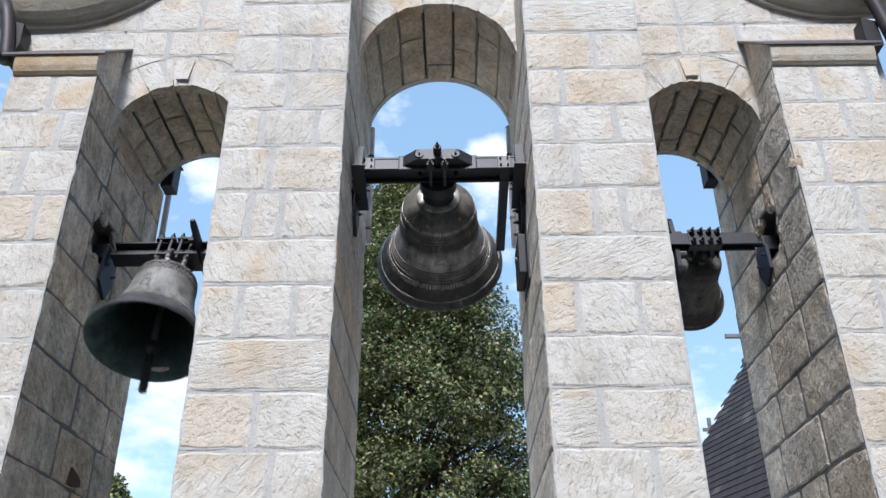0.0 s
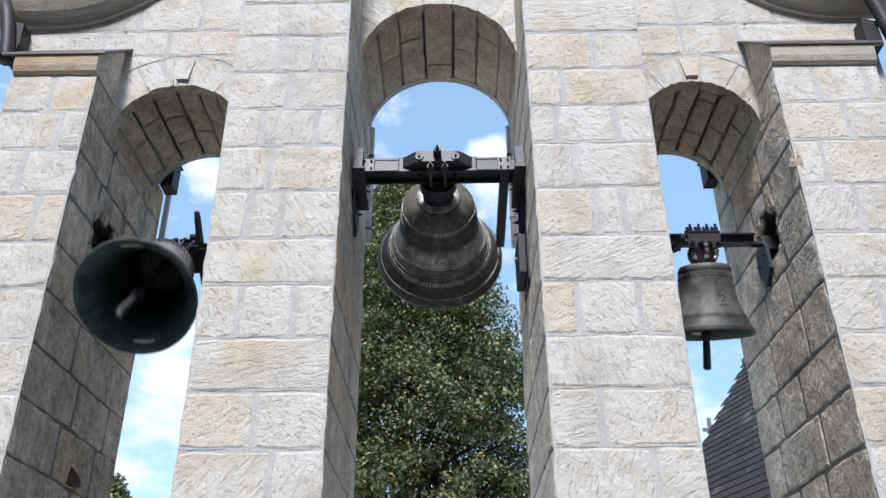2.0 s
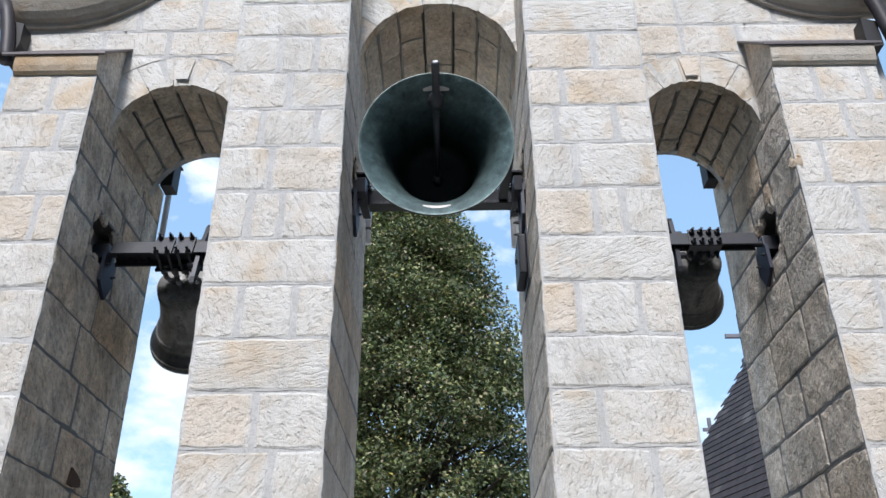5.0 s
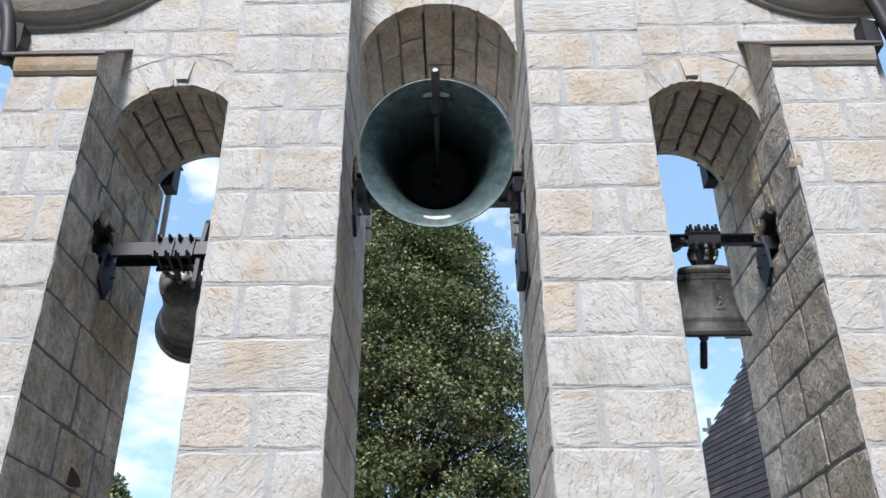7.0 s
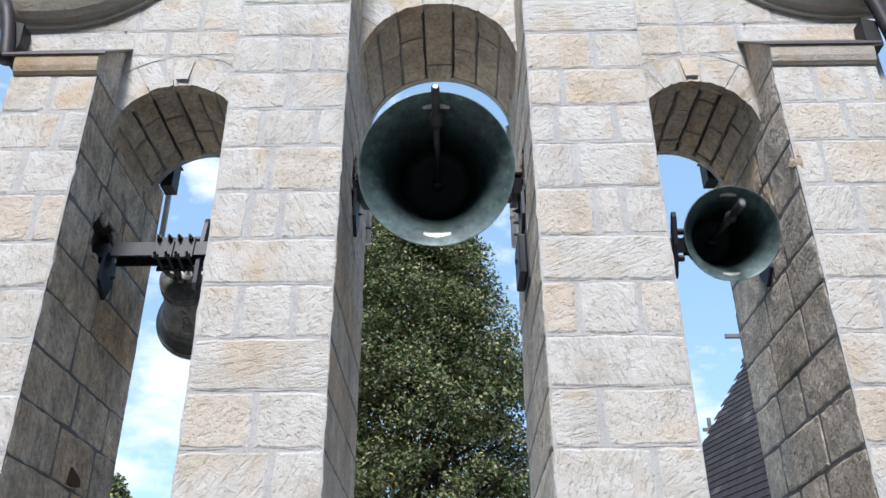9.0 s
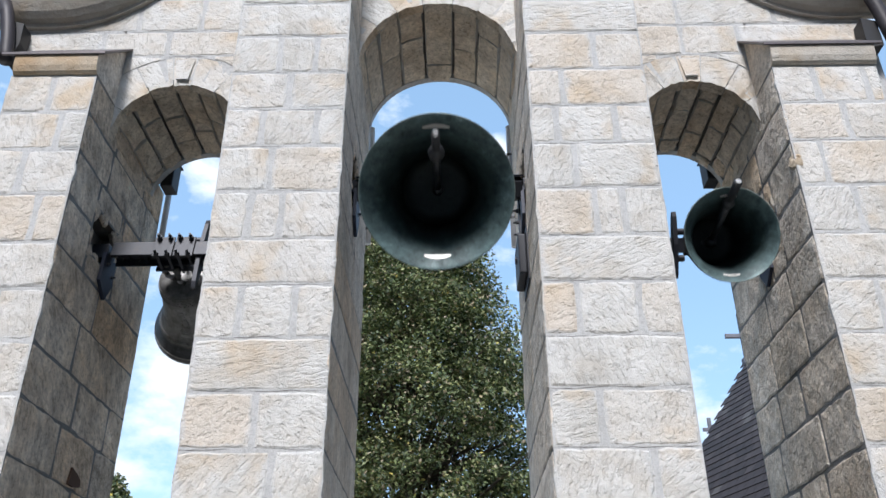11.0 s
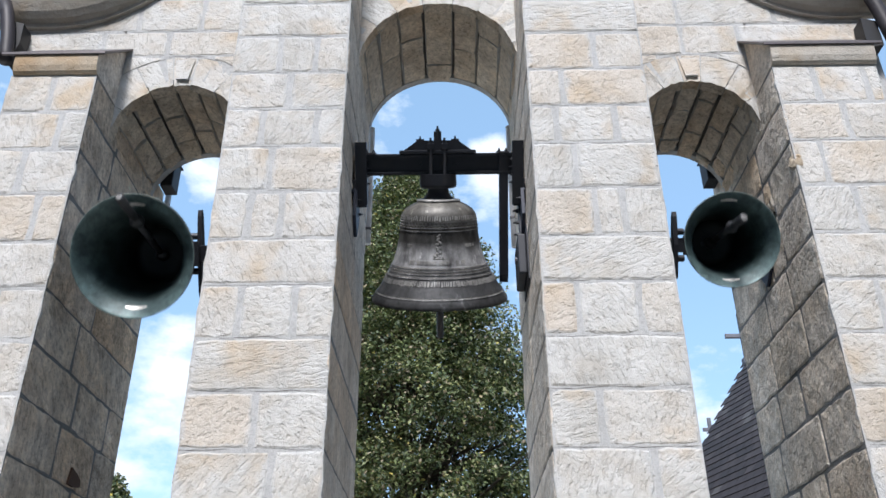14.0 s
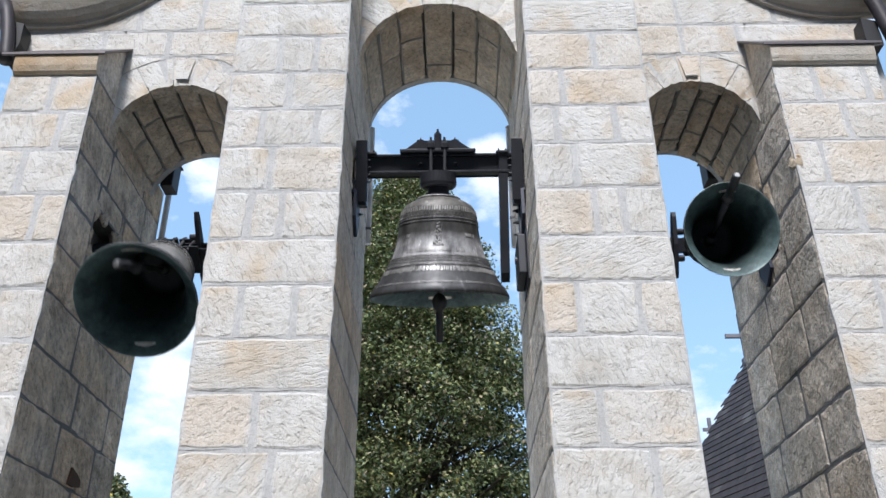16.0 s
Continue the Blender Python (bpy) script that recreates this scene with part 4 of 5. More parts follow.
add_box(bm, -0.60, 0.62, 0.055, 0.075, 0.15, 0.325, 0.003)
bm.to_mesh(big_head.data)
bm.free()
part("head_cup", lathe([(0.0, 0.045), (0.128, 0.045), (0.146, 0.058), (0.150, 0.075), (0.146, 0.16), (0.0, 0.16)], 36), STEEL, big)
part("top_plate", prism([(-0.27, 0.352), (-0.25, 0.366), (-0.19, 0.408), (-0.165, 0.424), (-0.14, 0.428), (0.14, 0.428), (0.165, 0.424), (0.19, 0.408), (0.25, 0.366), (0.27, 0.352)], "y", -0.06, 0.05), STEEL, big, "cast clamp plate on the beam")
part("base_plate", box(-0.305, 0.305, -0.095, 0.06, 0.322, 0.352, 0.008), STEEL, big, "thick plate under the clamp casting")
for sx in (-0.545, 0.52):
    plate = part("end_plate", box(sx - 0.05, sx + 0.05, -0.072, 0.06, 0.322, 0.338, 0.003), STEEL_GREY, big)
    for qx in (-0.028, 0.028):
        for qy in (-0.045, 0.03):
            add_bolt(plate, sx + qx, qy, 0.338, scale=0.5)
part("crown_ring", lathe([(0.10, -0.058), (0.172, -0.062), (0.180, -0.054), (0.172, -0.044), (0.11, -0.036), (0.10, -0.04)], 40, True), RELIEF, big, "pale worn ring round the crown", smooth=True)
for sx in (-0.055, 0.055):
    part("tie_rod", rod((sx, -0.085, 0.10), (sx, -0.085, 0.40), 0.013), STEEL_GREY, big)
    part("clamp_lug", box(sx - 0.03, sx + 0.03, -0.105, -0.06, 0.355, 0.405, 0.006), STEEL, big)
    add_bolt(big, sx, -0.085, 0.40)
for sx in (-0.14, 0.14):
    part("bolt_boss", rod((sx, -0.02, 0.42), (sx, -0.02, 0.440), 0.034, 0.032, 12), STEEL, big)
    add_bolt(big, sx, -0.02, 0.440, scale=0.5)
    add_bolt(big, sx, -0.025, 0.24, "-y")
part("crown_bolt", rod((0, 0, 0.42), (0, 0, 0.50), 0.032, 0.030, 12), STEEL, big, "dark crown bolt")
add_bolt(big, 0, 0, 0.50, scale=0.9)
for sx in (-0.61, 0.635):
    s = 1 if sx > 0 else -1
    part("crank_bracket", prism([(-0.10, 0.42), (0.10, 0.42), (0.10, 0.06), (0.06, -0.10), (-0.06, -0.10), (-0.10, 0.06)], "x", sx - 0.032, sx + 0.032), STEEL, big)
    part("crank_flange", box(sx - 0.045, sx + 0.045, -0.115, -0.10, -0.08, 0.42), STEEL, big)
    part("axle", rod((sx, 0, 0.033), (sx + s * 0.11, 0, 0.033), 0.032, seg=16), STEEL, big)
    for zz in (0.09, 0.15, 0.21, 0.27):
        add_bolt(big, sx - s * 0.032, -0.06, zz, "-x" if s > 0 else "x", 0.7)
part("lever", prism([(-0.05, 0.33), (0.05, 0.33), (0.05, -0.62), (0.0, -0.73), (-0.05, -0.66)], "x", 0.492, 0.562), STEEL, big, "long dark lever hanging from the beam end")
for o in big.children:
    if not o.name.startswith("bell_body"):
        o.location.z -= 0.033
big_clapper = make_clapper(big, -0.20, 0.72, 0.062, 0.30)


def side_headstock(bell, x0, x1, z0, z1, deep, canon_r, canon_z, plate_x, reach, straps):
    beam = part("headstock", bmesh.new(), STEEL, bell, "black steel channel beam")
    bm = bmesh.new()
    add_box(bm, x0, x1, -deep / 2, deep / 2, z0, z0 + 0.016, 0.003)
    add_box(bm, x0, x1, -deep / 2, deep / 2, z1 - 0.016, z1, 0.003)
    add_box(bm, x0, x1, -0.012, 0.012, z0 + 0.015, z1 - 0.015)
    bm.to_mesh(beam.data)
    bm.free()
    for i in range(6):
        a = math.pi / 6 + i * math.pi / 3
        c, s = math.cos(a), math.sin(a)
        bm = bmesh.new()
        pts = [(0.55, canon_z), (1.0, canon_z + (z0 - canon_z) * 0.45), (1.02, canon_z + (z0 - canon_z) * 0.75), (0.75, z0 + 0.004)]
        for (ra, za), (rb, zb) in zip(pts, pts[1:]):
            add_rod(bm, (canon_r * ra * c, canon_r * ra * s, za), (canon_r * rb * c, canon_r * rb * s, zb), 0.020, 0.019, 8)
        part("canon", bm, BRONZE, bell, smooth=True)
    for i in range(4):
        add_bolt(beam, x0 + 0.05 + i * 0.07, -0.012, z0 + 0.035, "-y", 0.8)
    if straps == 4:
        # two cap plates, each pulled down by a pair of long tie bolts in front and behind
        for mx in (-0.08, 0.08):
            part("cap_plate", box(mx - 0.075, mx + 0.075, -deep / 2 - 0.03, deep / 2 + 0.03, z1 + 0.001, z1 + 0.019, 0.003), STEEL, beam)
            for sx in (mx - 0.042, mx + 0.042):
                for sy in (-deep / 2 - 0.013, deep / 2 + 0.013):
                    part("tie_bolt", rod((sx, sy, z0 - 0.06), (sx, sy, z1 + 0.03), 0.011, seg=8), STEEL_GREY, beam)
                    add_bolt(beam, sx, sy, z1 + 0.02, scale=1.15)
        part("hanger_plate", box(-0.17, 0.20, -deep / 2 - 0.03, deep / 2 + 0.03, z0 - 0.03, z0 - 0.012, 0.003), STEEL, beam)
    else:
        # one broad clamp plate in front with two rows of bolts, and one on top
        part("clamp_plate", box(-0.125, 0.125, -deep / 2 - 0.016, -deep / 2 - 0.003, z0 - 0.03, z1 + 0.004, 0.003), STEEL_GREY, beam)
        part("cap_plate", box(-0.125, 0.125, -deep / 2 - 0.02, deep / 2 + 0.02, z1 + 0.001, z1 + 0.016, 0.003), STEEL, beam)
        for i in range(4):
            sx = (i - 1.5) * 0.065
            add_bolt(beam, sx, -deep / 2 + 0.012, z1 + 0.017, scale=1.2)
            add_bolt(beam, sx, deep / 2 - 0.012, z1 + 0.017, scale=1.2)
            add_bolt(beam, sx, -deep / 2 - 0.016, z0 + 0.004, "-y", 1.1)
        part("hanger_block", rod((0, 0, canon_z + 0.01), (0, 0, z0 + 0.01), 0.085, 0.095, 16), STEEL, beam)
    part("hanger_rod", rod((-0.05, 0, canon_z - 0.02), (-0.05, 0, z0), 0.018), STEEL, bell)
    for ends in ((x0 - 0.10, x0 + 0.02), (x1 - 0.02, x1 + 0.10)):
        part("axle", rod((ends[0], 0, 0), (ends[1], 0, 0), 0.026, seg=14), STEEL, bell)
    part("drive_arm", prism([(-reach, -0.012), (-reach * 0.85, -0.03), (0.0, -0.055), (reach * 0.85, -0.03), (reach, -0.012), (reach, 0.012), (reach * 0.85, 0.03), (0.0, 0.055), (-reach * 0.85, 0.03), (-reach, 0.012)], "x", plate_x - 0.016, plate_x + 0.016), STEEL, bell, "flat dark drive arm across the beam")
    k = -1 if plate_x > 0 else 1
    for dy in (-0.4, 0.4):
        part("arm_knob", rod((plate_x, dy * reach, 0), (plate_x + k * 0.07, dy * reach, 0), 0.026, seg=10), STEEL, bell)
    return beam


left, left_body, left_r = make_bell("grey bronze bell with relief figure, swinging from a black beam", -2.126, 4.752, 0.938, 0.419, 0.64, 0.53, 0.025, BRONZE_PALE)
tagged(part("ornament_band", loop_band(left_r, 0.540 - 0.938, 0.592 - 0.938, 22, 0.006), PLAIN_PALE, left_body, "raised frieze of interlaced loops"), kind="stuff")
for z in (0.60, 0.612, 0.624, 0.16, 0.175, 0.045):
    part("moulding", band(left_r, z - 0.938, z + 0.009 - 0.938, 0.005), BRONZE_PALE, left_body)
side_headstock(left, -0.485, 0.44, -0.07, 0.075, 0.13, 0.125, -0.285, 0.19, 0.34, 4)
left_clapper = make_clapper(left, -0.34, 0.55, 0.052, 0.33)

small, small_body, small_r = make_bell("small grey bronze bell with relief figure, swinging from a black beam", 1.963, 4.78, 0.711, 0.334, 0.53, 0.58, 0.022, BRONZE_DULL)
tagged(part("ornament_band", loop_band(small_r, 0.432 - 0.711, 0.474 - 0.711, 20, 0.005), PLAIN_DULL, small_body, "raised frieze of interlaced loops"), kind="stuff")
for z in (0.485, 0.498, 0.12, 0.135, 0.04):
    part("moulding", band(small_r, z - 0.711, z + 0.008 - 0.711, 0.005), BRONZE_DULL, small_body)
side_headstock(small, -0.42, 0.40, -0.01, 0.08, 0.11, 0.10, -0.17, -0.215, 0.26, 5)
small_clapper = make_clapper(small, -0.21, 0.50, 0.042, 0.24)



def inscription(body, r_of, z, a0, a1, height, seed):
    """A row of raised bars that stands for cast lettering, on the front of the bell."""
    g = random.Random(seed)
    bm = bmesh.new()
    a = a0
    while a < a1:
        w = g.uniform(1.2, 2.6)
        if g.random() > 0.15:
            ang = [radians(-90 + a), radians(-90 + a + w)]
            lo = [bm.verts.new(((r_of(zz) - 0.002) * math.cos(q), (r_of(zz) - 0.002) * math.sin(q), zz)) for q in ang for zz in (z, z + height)]
            hi = [bm.verts.new(((r_of(zz) + 0.006) * math.cos(q), (r_of(zz) + 0.006) * math.sin(q), zz)) for q in ang for zz in (z, z + height)]
            bm.faces.new((hi[0], hi[1], hi[3], hi[2]))
            for i, j in ((0, 1), (1, 3), (3, 2), (2, 0)):
                bm.faces.new((lo[i], lo[j], hi[j], hi[i]))
        a += w + g.uniform(0.5, 1.0)
    tagged(part("inscription", bm, RELIEF, body, "row of raised cast lettering"), kind="stuff")


def figure(body, r_of, z0, z1, width, bronze, turn, seed):
    """A small cast relief: rounded lumps that fill a waisted upright outline, on a low foot."""
    g = random.Random(seed)
    bm = bmesh.new()
    lumps = [(g.uniform(-1, 1), g.random(), g.uniform(0.005, 0.012)) for _ in range(46)]
    lumps += [(-1.1 + 0.22 * i, 0.02, 0.007) for i in range(11)] + [(0.75, 0.1 + 0.08 * i, 0.004) for i in range(11)]
    for u, v, size in lumps:
        half = 0.95 if v < 0.15 else (0.75 - 0.35 * v if v < 0.72 else 0.32)
        z = z0 + (z1 - z0) * v
        a = radians(turn) + (u if v < 0.05 or abs(u - 0.75) < 1e-6 else u * half) * width / r_of(z)
        lump = bmesh.ops.create_icosphere(bm, subdivisions=1, radius=size)["verts"]
        out = Vector((math.cos(a), math.sin(a), 0))
        for q in lump:
            q.co = q.co - out * q.co.dot(out) * 0.45 + out * (r_of(z) + 0.001) + Vector((0, 0, z))
    part("relief_figure", bm, bronze, body, "small raised cast figure", smooth=True)


inscription(big_body, big_r, 0.335 - 0.898, -38, 34, 0.028, 11)
inscription(big_body, big_r, 0.46 - 0.898, -52, -38, 0.025, 12)
inscription(big_body, big_r, 0.46 - 0.898, 38, 54, 0.025, 13)
figure(big_body, big_r, 0.375 - 0.898, 0.56 - 0.898, 0.036, PLAIN_PALE, -90, 31)
inscription(left_body, left_r, 0.235 - 0.938, -16, 30, 0.022, 14)
figure(left_body, left_r, 0.275 - 0.938, 0.48 - 0.938, 0.050, PLAIN_PALE, -97, 32)
figure(small_body, small_r, 0.20 - 0.711, 0.38 - 0.711, 0.034, PLAIN_DULL, -78, 33)


# ---------------------------------------------------------------- fittings of the gable
def bearing(name_label, x, s, y, z, drop):
    """Bearing block in the wall socket with the painted plate that carries it; s: towards the opening."""
    b = tagged(empty("bearing", pose(x, y, z)), name_label, "bearing", group="bell bearings")
    bx = sorted((-s * 0.10, s * 0.03))
    part("bearing_block", box(bx[0], bx[1], -0.075, 0.075, -0.055, 0.06, 0.012), STEEL, b)
    px = sorted((s * 0.006, s * 0.032))
    part("carrier_plate", prism([(-0.10, -0.03), (0.11, -0.03), (0.11, drop * 0.62), (0.02, drop), (-0.12, drop * 0.72)], "x", px[0], px[1]), BLUE, b, "dark blue painted steel plate")
    part("foot", box(bx[0], bx[1] + 0.0, -0.10, 0.11, -0.075, -0.05, 0.004), STEEL, b)
    for dy, dz in ((-0.06, drop * 0.3), (0.06, drop * 0.45)):
        add_bolt(b, s * 0.032, dy, dz, "x" if s > 0 else "-x", 0.7)
    return b


bearing("dark blue steel bearing plate fixed under a broken wall socket", OPEN_L[0], 1, 0.80, 4.752, -0.38)
bearing("dark blue steel bearing plate fixed under a broken wall socket", OPEN_R[1], -1, 0.84, 4.78, -0.34)
bearing("dark blue steel bearing plate beside the large bell", OPEN_C[0], 1, 0.80, 5.317, -0.42)
bearing("dark blue steel bearing plate beside the large bell", OPEN_C[1], -1, 0.80, 5.317, -0.42)

motor = tagged(empty("bell_drive", pose(OPEN_C[1], 0.88, 4.68)), "black electric bell drive on the stone reveal", "motor")
part("housing", box(-0.075, -0.012, -0.17, 0.17, -0.17, 0.17, 0.012), STEEL, motor)
part("backplate", box(-0.012, -0.001, -0.22, 0.20, -0.24, 0.22), STEEL, motor)
part("chain_guard", box(-0.045, -0.012, -0.05, 0.03, 0.17, 0.62, 0.006), STEEL, motor)
part("shaft", rod((-0.09, 0, 0.02), (-0.01, 0, 0.02), 0.03, seg=14), STEEL_GREY, motor)
for dz in (0.25, 0.36, 0.47):
    add_bolt(motor, -0.045, -0.01, dz, "-x", 0.9)


def conduit(x, y, z0, z1, clips):
    c = tagged(empty("conduit", pose(x, y, z0)), "white plastic cable conduit on the back edge of the arch", "conduit", group="cable conduits")
    part("pipe", rod((0, 0, 0), (0, 0, z1 - z0), 0.027, seg=14), WHITE, c, smooth=True)
    for k in clips:
        part("clip", box(-0.03, 0.03, -0.03, 0.012, k - 0.012, k + 0.012, 0.003), STEEL_GREY, c)


conduit(-2.628, 1.712, 5.33, 6.06, (0.05,))
conduit(-0.742, 1.715, 5.33, 6.62, (0.15, 0.95))
conduit(0.585, 1.715, 5.28, 6.62, (0.3, 1.0))

for x0, x1, z0, z1 in ((-2.615, -2.505, 5.80, 6.09), (2.33, 2.44, 5.80, 6.07)):
    f = tagged(empty("floodlight", pose((x0 + x1) / 2, BACK_SIDE + 0.088, z0)), "black box-shaped floodlight behind the side arch", "floodlight", group="floodlights")
    w = (x1 - x0) / 2
    part("housing", box(-w, w, -0.085, 0.09, 0, z1 - z0, 0.008), BLACK, f)
    part("visor", box(-w - 0.008, w + 0.008, -0.087, 0.12, z1 - z0, z1 - z0 + 0.012), BLACK, f)


def rain_gutter(side):
    """Brown gutter end at the outer corner of the gable."""
    x = OUT_L if side < 0 else OUT_R
    g = tagged(empty("rain_gutter", pose(x, 0.2, 6.2)), "dark brown metal gutter end at the gable corner", "gutter", group="gutters")
    line, shape = (((0.36, 0.62), (0.31, 0.50), (0.27, 0.36), (0.24, 0.22), (0.21, 0.05), (0.20, -0.02)), ((0.30, 0.46), (0.17, 0.42), (0.16, 0.22), (0.20, -0.01), (0.29, 0.10))) if side < 0 else \
        (((0.22, 0.82), (0.25, 0.55), (0.28, 0.40), (0.305, 0.22), (0.33, 0.05)), ((0.14, 0.36), (0.26, 0.32), (0.26, 0.07), (0.17, 0.05), (0.13, 0.14)))
    part("pipe", tube([(side * a, -0.02, c) for a, c in line], 0.055), GUTTER, g, smooth=True)
    part("bracket", prism([(side * q, v) for q, v in shape], "y", 0.02, 0.16), BLACK, g)


rain_gutter(-1)
rain_gutter(1)


# ---------------------------------------------------------------- trees
def make_tree(label, x, y, height, low, radius, clumps, leaves, leaf, seed):
    g = random.Random(seed)
    tree = tagged(empty("tree", pose(x, y, 0)), label, "tree", group="trees behind the gable")
    bm = bmesh.new()
    n = 9
    way = [(g.uniform(-0.1, 0.1) * i * 0.3, g.uniform(-0.1, 0.1) * i * 0.3, height * 0.96 * i / n) for i in range(n + 1)]
    for i in range(n):
        r0, r1 = 0.26 * height / 14 * (1 - i / n) + 0.03, 0.26 * height / 14 * (1 - (i + 1) / n) + 0.03
        add_rod(bm, way[i], way[i + 1], r0, r1, 10, caps=False)
    part("trunk", bm, BARK, tree, smooth=True)
    limbs = bmesh.new()
    verts, faces = [], []
    def crown(z):
        q = (z - low) / (height - low)
        return radius * max(0.05, (1 - q ** 1.9)) ** 0.75 * min(1, 0.55 + 2.2 * q)
    for c in range(clumps):
        q = g.random() ** 1.05
        z = low + (height - low) * q
        a = g.uniform(0, 2 * math.pi)
        rr = crown(z) * (0.35 + 0.72 * math.sqrt(g.random())) * g.uniform(0.8, 1.12)
        cx, cy = rr * math.cos(a), rr * math.sin(a)
        base = way[min(n - 1, max(0, int((z - 0.22 * rr - 0.3) / (height * 0.96) * n)))]
        if c % 2 == 0:
            add_rod(limbs, base, (cx, cy, z - 0.05), 0.035 + 0.012 * rr, 0.008, 5, caps=False)
        size = g.uniform(0.38, 0.72) * radius / 3.2
        out = Vector((math.cos(a), math.sin(a), 0.25))
        for k in range(leaves):
            v = Vector((g.gauss(0, 1), g.gauss(0, 1), g.gauss(0, 1)))
            v.normalize()
            v *= g.random() ** 0.45
            p = Vector((cx + v.x * size, cy + v.y * size, z + v.z * size * 0.55 - 0.25 * size * (v.x * out.x + v.y * out.y)))
            nrm = (Vector((g.gauss(0, 0.6), g.gauss(0, 0.6), 0.75 + g.gauss(0, 0.45))) + out * 0.35).normalized()
            t = nrm.cross(Vector((g.uniform(-1, 1), g.uniform(-1, 1), 0.2))).normalized()
            b = nrm.cross(t)
            s = leaf * g.uniform(0.6, 1.3)
            i = len(verts)
            verts += [tuple(p - t * s * 0.55), tuple(p + b * s * 0.36 + nrm * s * 0.06 + t * s * 0.05), tuple(p + t * s * 0.6 - nrm * s * 0.10), tuple(p - b * s * 0.36 + nrm * s * 0.06 + t * s * 0.05)]
            faces.append((i, i + 1, i + 2, i + 3))
    tagged(part("branchwork", limbs, BARK, tree), kind="stuff")
    me = bpy.data.meshes.new("crown")
    me.from_pydata(verts, [], faces)
    me.materials.append(LEAF)
    crown_ob = new("crown", me)
    crown_ob.parent = tree
    return tree


make_tree("tall linden tree with dense green leaves, some turning yellow", -1.0, 14.0, 14.05, 1.4, 3.6, 1250, 235, 0.082, 21)
make_tree("small green tree beyond the gable", -12.1, 25.0, 8.9, 2.0, 2.6, 200, 110, 0.15, 22)

# ---------------------------------------------------------------- the church behind
ROW_TURN, PITCH = radians(-15), radians(55)
ALONG = Vector((math.sin(ROW_TURN), math.cos(ROW_TURN), 0))
RISE = Vector((math.cos(ROW_TURN) * math.cos(PITCH), -math.sin(ROW_TURN) * math.cos(PITCH), math.sin(PITCH)))
OUTWARD = RISE.cross(ALONG) * (1 if RISE.cross(ALONG).z > 0 else -1)
PEAK = Vector((5.77, 11.0, 7.59))
church = tagged(empty("church", pose(0, 0, 0)), "church with a steep dark slate roof", "church")


def on_roof(u, v, n=0.0):
    return PEAK + ALONG * u + RISE * v + OUTWARD * n


bm = bmesh.new()
ridge, eave, near = 0.12, -6.2, -7.0
cross_dir = Vector((RISE.x, RISE.y, 0)).normalized()
run = (ridge - eave) * math.cos(PITCH)
def gable(u):
    e1, top = on_roof(u, eave, -0.06), on_roof(u, ridge, -0.06)
    e2 = e1 + cross_dir * 2 * run
    return e1, top, e2
a1, a2, a3 = gable(-0.03)
b1, b2, b3 = gable(near)
va, vb = [bm.verts.new(q) for q in (a1, a2, a3)], [bm.verts.new(q) for q in (b1, b2, b3)]
bm.faces.new(va)
bm.faces.new(vb)
for i, j in ((0, 1), (1, 2), (2, 0)):
    bm.faces.new((va[i], va[j], vb[j], vb[i]))
roof = part("roof", bm, SLATE, church, "steep dark slate roof")
bm = bmesh.new()
ins = cross_dir * 0.25
corners = [a1 + ins, a3 - ins, b3 - ins, b1 + ins]
lo, hi = [bm.verts.new((q.x, q.y, 0)) for q in corners], [bm.verts.new((q.x, q.y, q.z + 0.05)) for q in corners]
bm.faces.new(lo)
bm.faces.new(hi)
for i in range(4):
    bm.faces.new((lo[i], lo[(i + 1) % 4], hi[(i + 1) % 4], hi[i]))
part("wall", bm, MORTAR, church, "plastered church wall")
gauge, wide = 0.17, 0.24
k = 0
slate_me = {}
g = random.Random(5)
for form in range(4):
    w, t = wide - 0.008, 0.012
    verts = [(g.uniform(0, 0.004), g.uniform(-0.004, 0.004), 0.012), (w, g.uniform(-0.004, 0.004), 0.012), (w, gauge + 0.06, -0.004), (0, gauge + 0.06, -0.004)]
    verts += [(a, b, c + t) for a, b, c in verts]
    me = bpy.data.meshes.new("slate")
    me.from_pydata(verts, [], [(3, 2, 1, 0), (4, 5, 6, 7), (0, 1, 5, 4), (1, 2, 6, 5), (2, 3, 7, 6), (3, 0, 4, 7)])
    me.materials.append(SLATE)
    slate_me[form] = me
basis = Matrix((ALONG, RISE, OUTWARD)).transposed().to_4x4()
rows = int((ridge - eave) / gauge)
spare_v, spare_f = [], []
for r in range(rows):
    v = ridge - (r + 1) * gauge
    u = -wide - (wide / 2 if r % 2 else 0.0)
    while u > near:
        m = Matrix.Translation(on_roof(u, v, 0.0)) @ basis
        if -2.9 < u - v * 0.35 and v > -4.3 and k < 300:
            ob = new("slate", slate_me[(r * 7 + int(u * 11)) % 4])
            ob.parent = roof
            ob.matrix_world = m
            k += 1
        else:
            i = len(spare_v)
            spare_v += [tuple(m @ q.co) for q in slate_me[0].vertices]
            spare_f += [tuple(i + q for q in f.vertices) for f in slate_me[0].polygons]
        u -= wide
tagged(piece("slate_cover", spare_v, spare_f, SLATE, roof), kind="stuff")


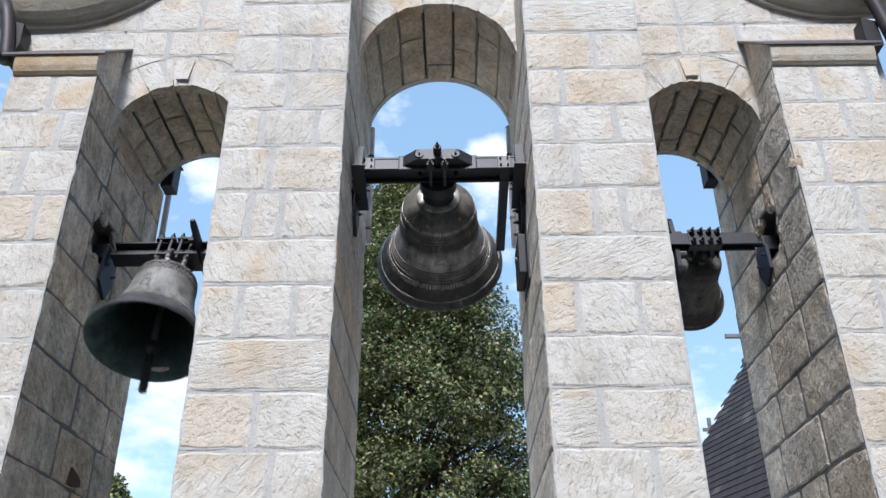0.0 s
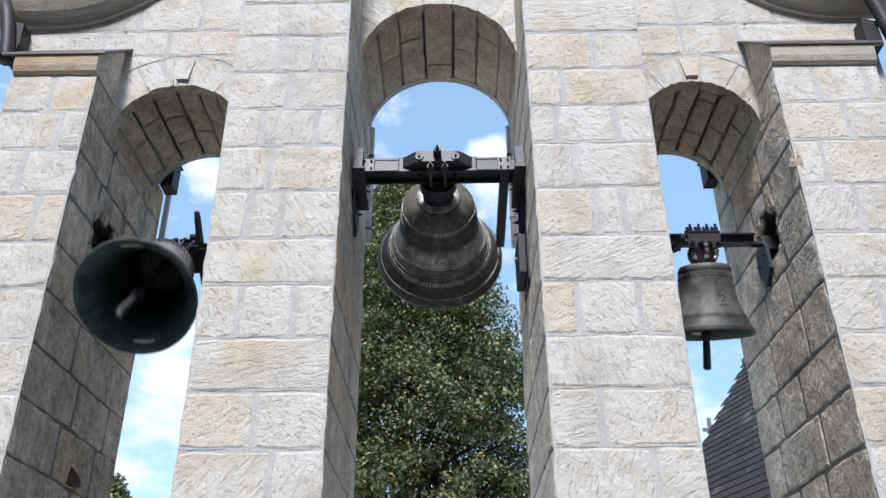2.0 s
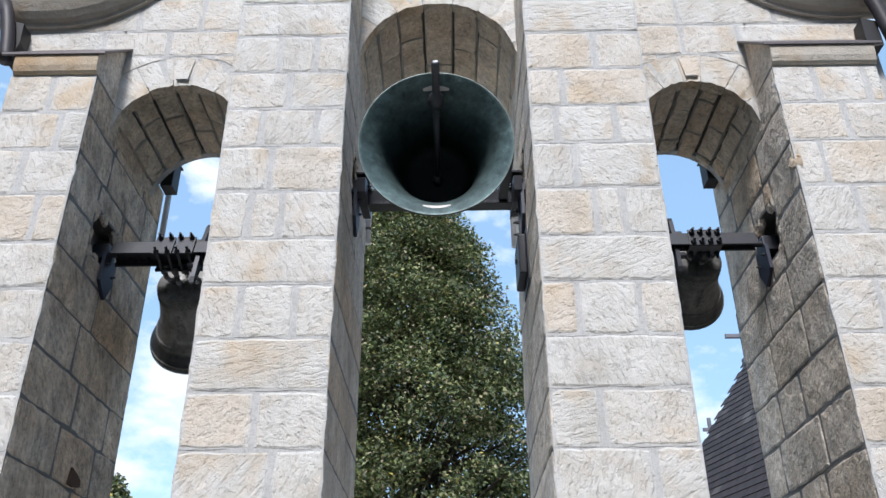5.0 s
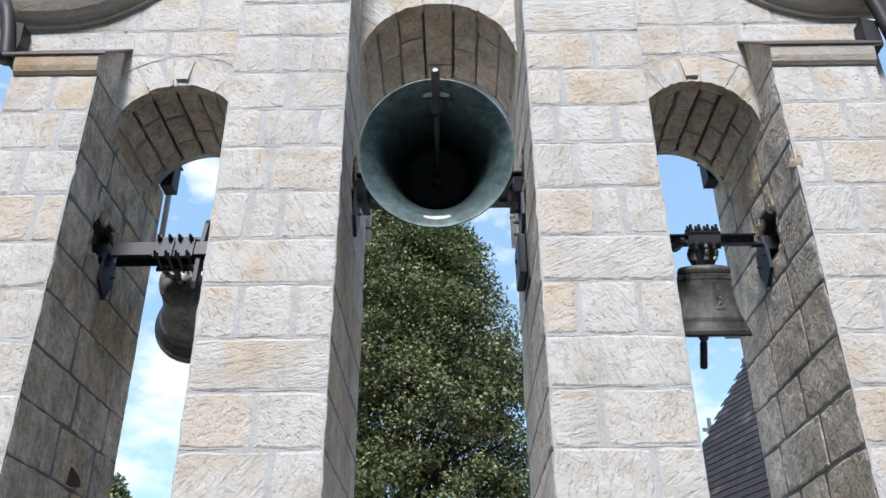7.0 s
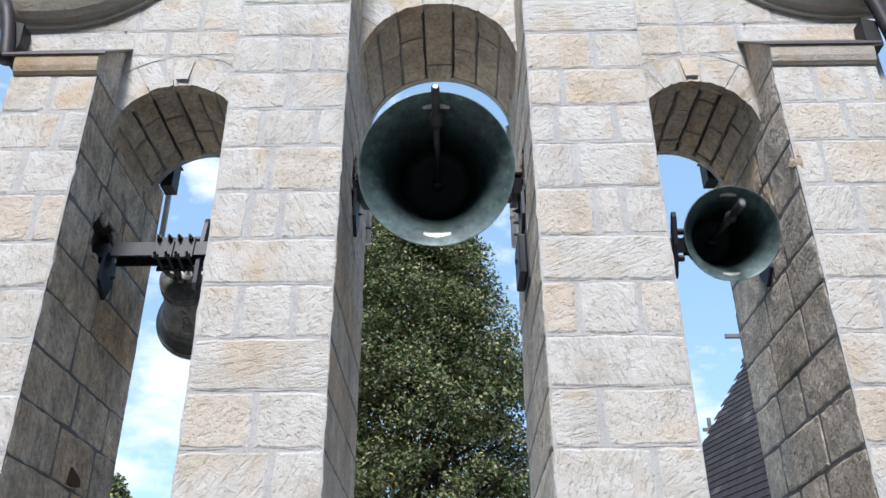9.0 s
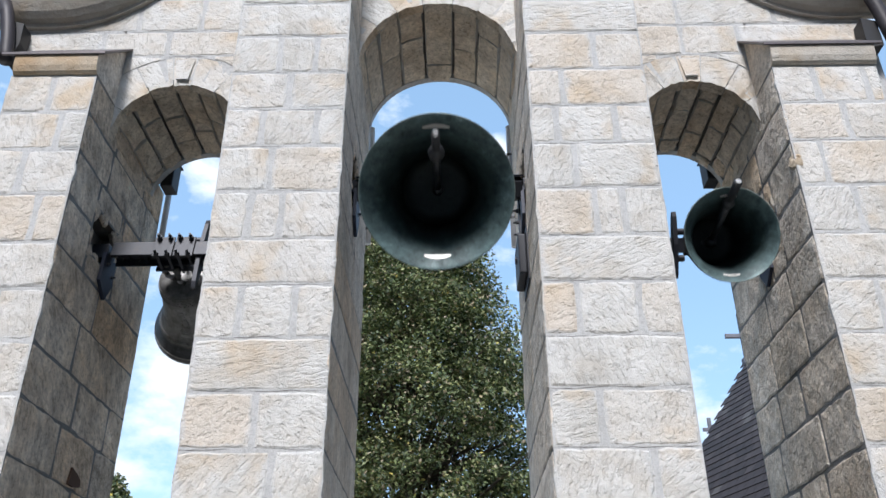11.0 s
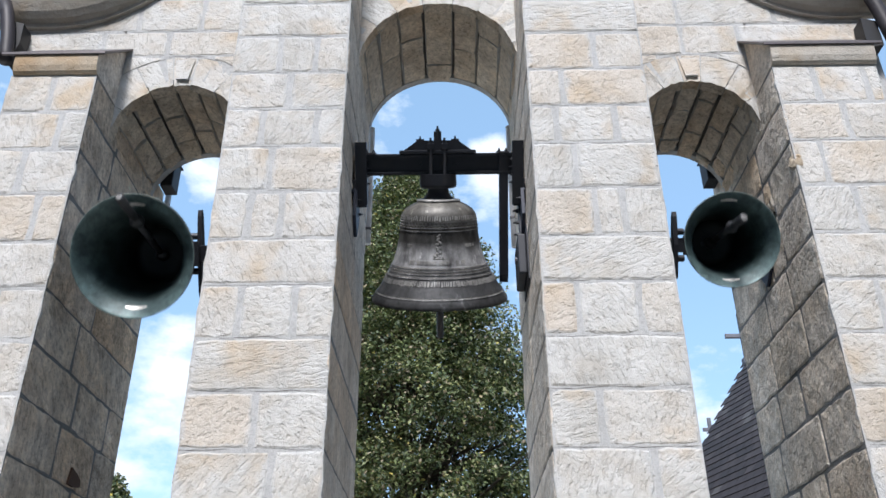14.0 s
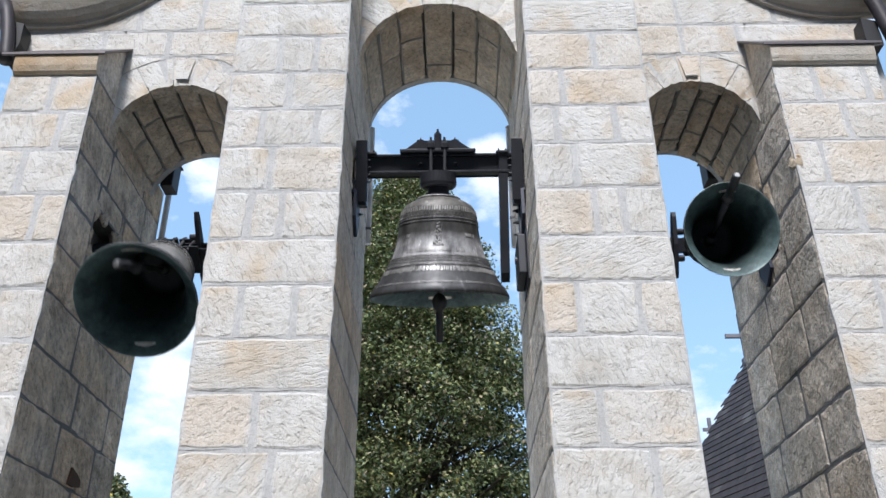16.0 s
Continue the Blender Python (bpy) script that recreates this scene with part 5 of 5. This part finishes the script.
def make_cross(label, foot, height, arm, thick):
    c = tagged(empty("roof_cross", Matrix.Translation(foot)), label, "cross", group="crosses on the church")
    part("post", box(-thick / 2, thick / 2, -thick / 2, thick / 2, 0, height, thick * 0.1), CROSS, c)
    part("arm", box(-arm / 2, arm / 2, -thick * 0.42, thick * 0.42, height * 0.48, height * 0.48 + thick, thick * 0.1), CROSS, c)
    part("foot", box(-thick, thick, -thick, thick, -0.05, thick * 0.8, thick * 0.1), CROSS, c)


make_cross("grey metal cross standing on the church roof ridge", on_roof(-0.1, ridge, -0.02), 1.05, 0.70, 0.085)
chapel = tagged(empty("chapel_turret", pose(6.50, 16.0, 0)), "low stone turret behind the church", "turret")
part("shaft", lathe([(0.0, 0.0), (0.9, 0.0), (0.9, 6.6), (0.0, 6.6)], 12), STONE, chapel)
part("cap", lathe([(1.0, 6.58), (0.5, 7.0), (0.0, 7.5)], 12), SLATE, chapel)
make_cross("small stone cross on the turret behind the church", Vector((6.50, 16.0, 7.45)), 0.66, 0.36, 0.085)


def motions():
    def swing(amplitude, period, peak):
        """The angle of a free pendulum of that amplitude at t, as a function."""
        a = radians(amplitude)
        th, v, dt, half = a, 0.0, 2e-3, [a]
        while v <= 0.0:
            v -= math.sin(th) * dt / 2
            th += v * dt
            v -= math.sin(th) * dt / 2
            half.append(th)
        u = np.linspace(0.0, 0.5, len(half))
        def angle(t):
            p = ((t - peak) / period) % 1.0
            return math.degrees(float(np.interp(min(p, 1 - p), u, half)))
        return angle
    slow = ((0.0, 0.17, 0.228, 0.26, 0.285, 0.325, 0.355, 0.39, 0.5, 0.67, 0.745, 0.79, 0.842, 0.89, 1.0),
            (1.0, 1.03, 0.5, 0.2, 0.0, -0.12, -0.5, -1.0, -1.0, -1.03, -0.3, -0.1, 0.4, 1.0, 1.0))
    quick = ((0.0, 0.10, 0.155, 0.207, 0.25, 0.30, 0.34, 0.37, 0.44, 0.5, 0.60, 0.655, 0.707, 0.75, 0.80, 0.838, 0.885, 0.94, 1.0),
             (1.0, 1.0, 0.95, 0.75, 0.55, 0.43, 0.0, -0.7, -1.0, -1.0, -1.0, -0.9, -0.3, -0.45, -0.5, 0.05, 0.3, 0.9, 1.0))
    for bell, clapper, law, reach, fly in (
            (big, big_clapper, (81.0, 2.0688, 0.928), 31.0, slow),
            (left, left_clapper, (82.0, 1.9092, 0.405), 26.0, quick),
            (small, small_clapper, (81.0, 1.6733, 0.795), 27.0, quick)):
        ang = swing(*law)
        base, hang = bell.matrix_world.translation.copy(), clapper.location.copy()
        rows, crows = [], []
        for i in range(241):
            t = i / 15
            rows.append((t, pose(base.x, base.y, base.z, -ang(t), 0, 0)))
            # the clapper lies on one lip and flies across as the bell rises
            p = ((t - law[2]) / law[1]) % 1.0
            side = float(np.interp(p, *fly))
            crows.append((t, pose(hang.x, hang.y, hang.z, -reach * side, 0, 0)))
        walk(bell, rows)
        walk(clapper, crows)


motions()
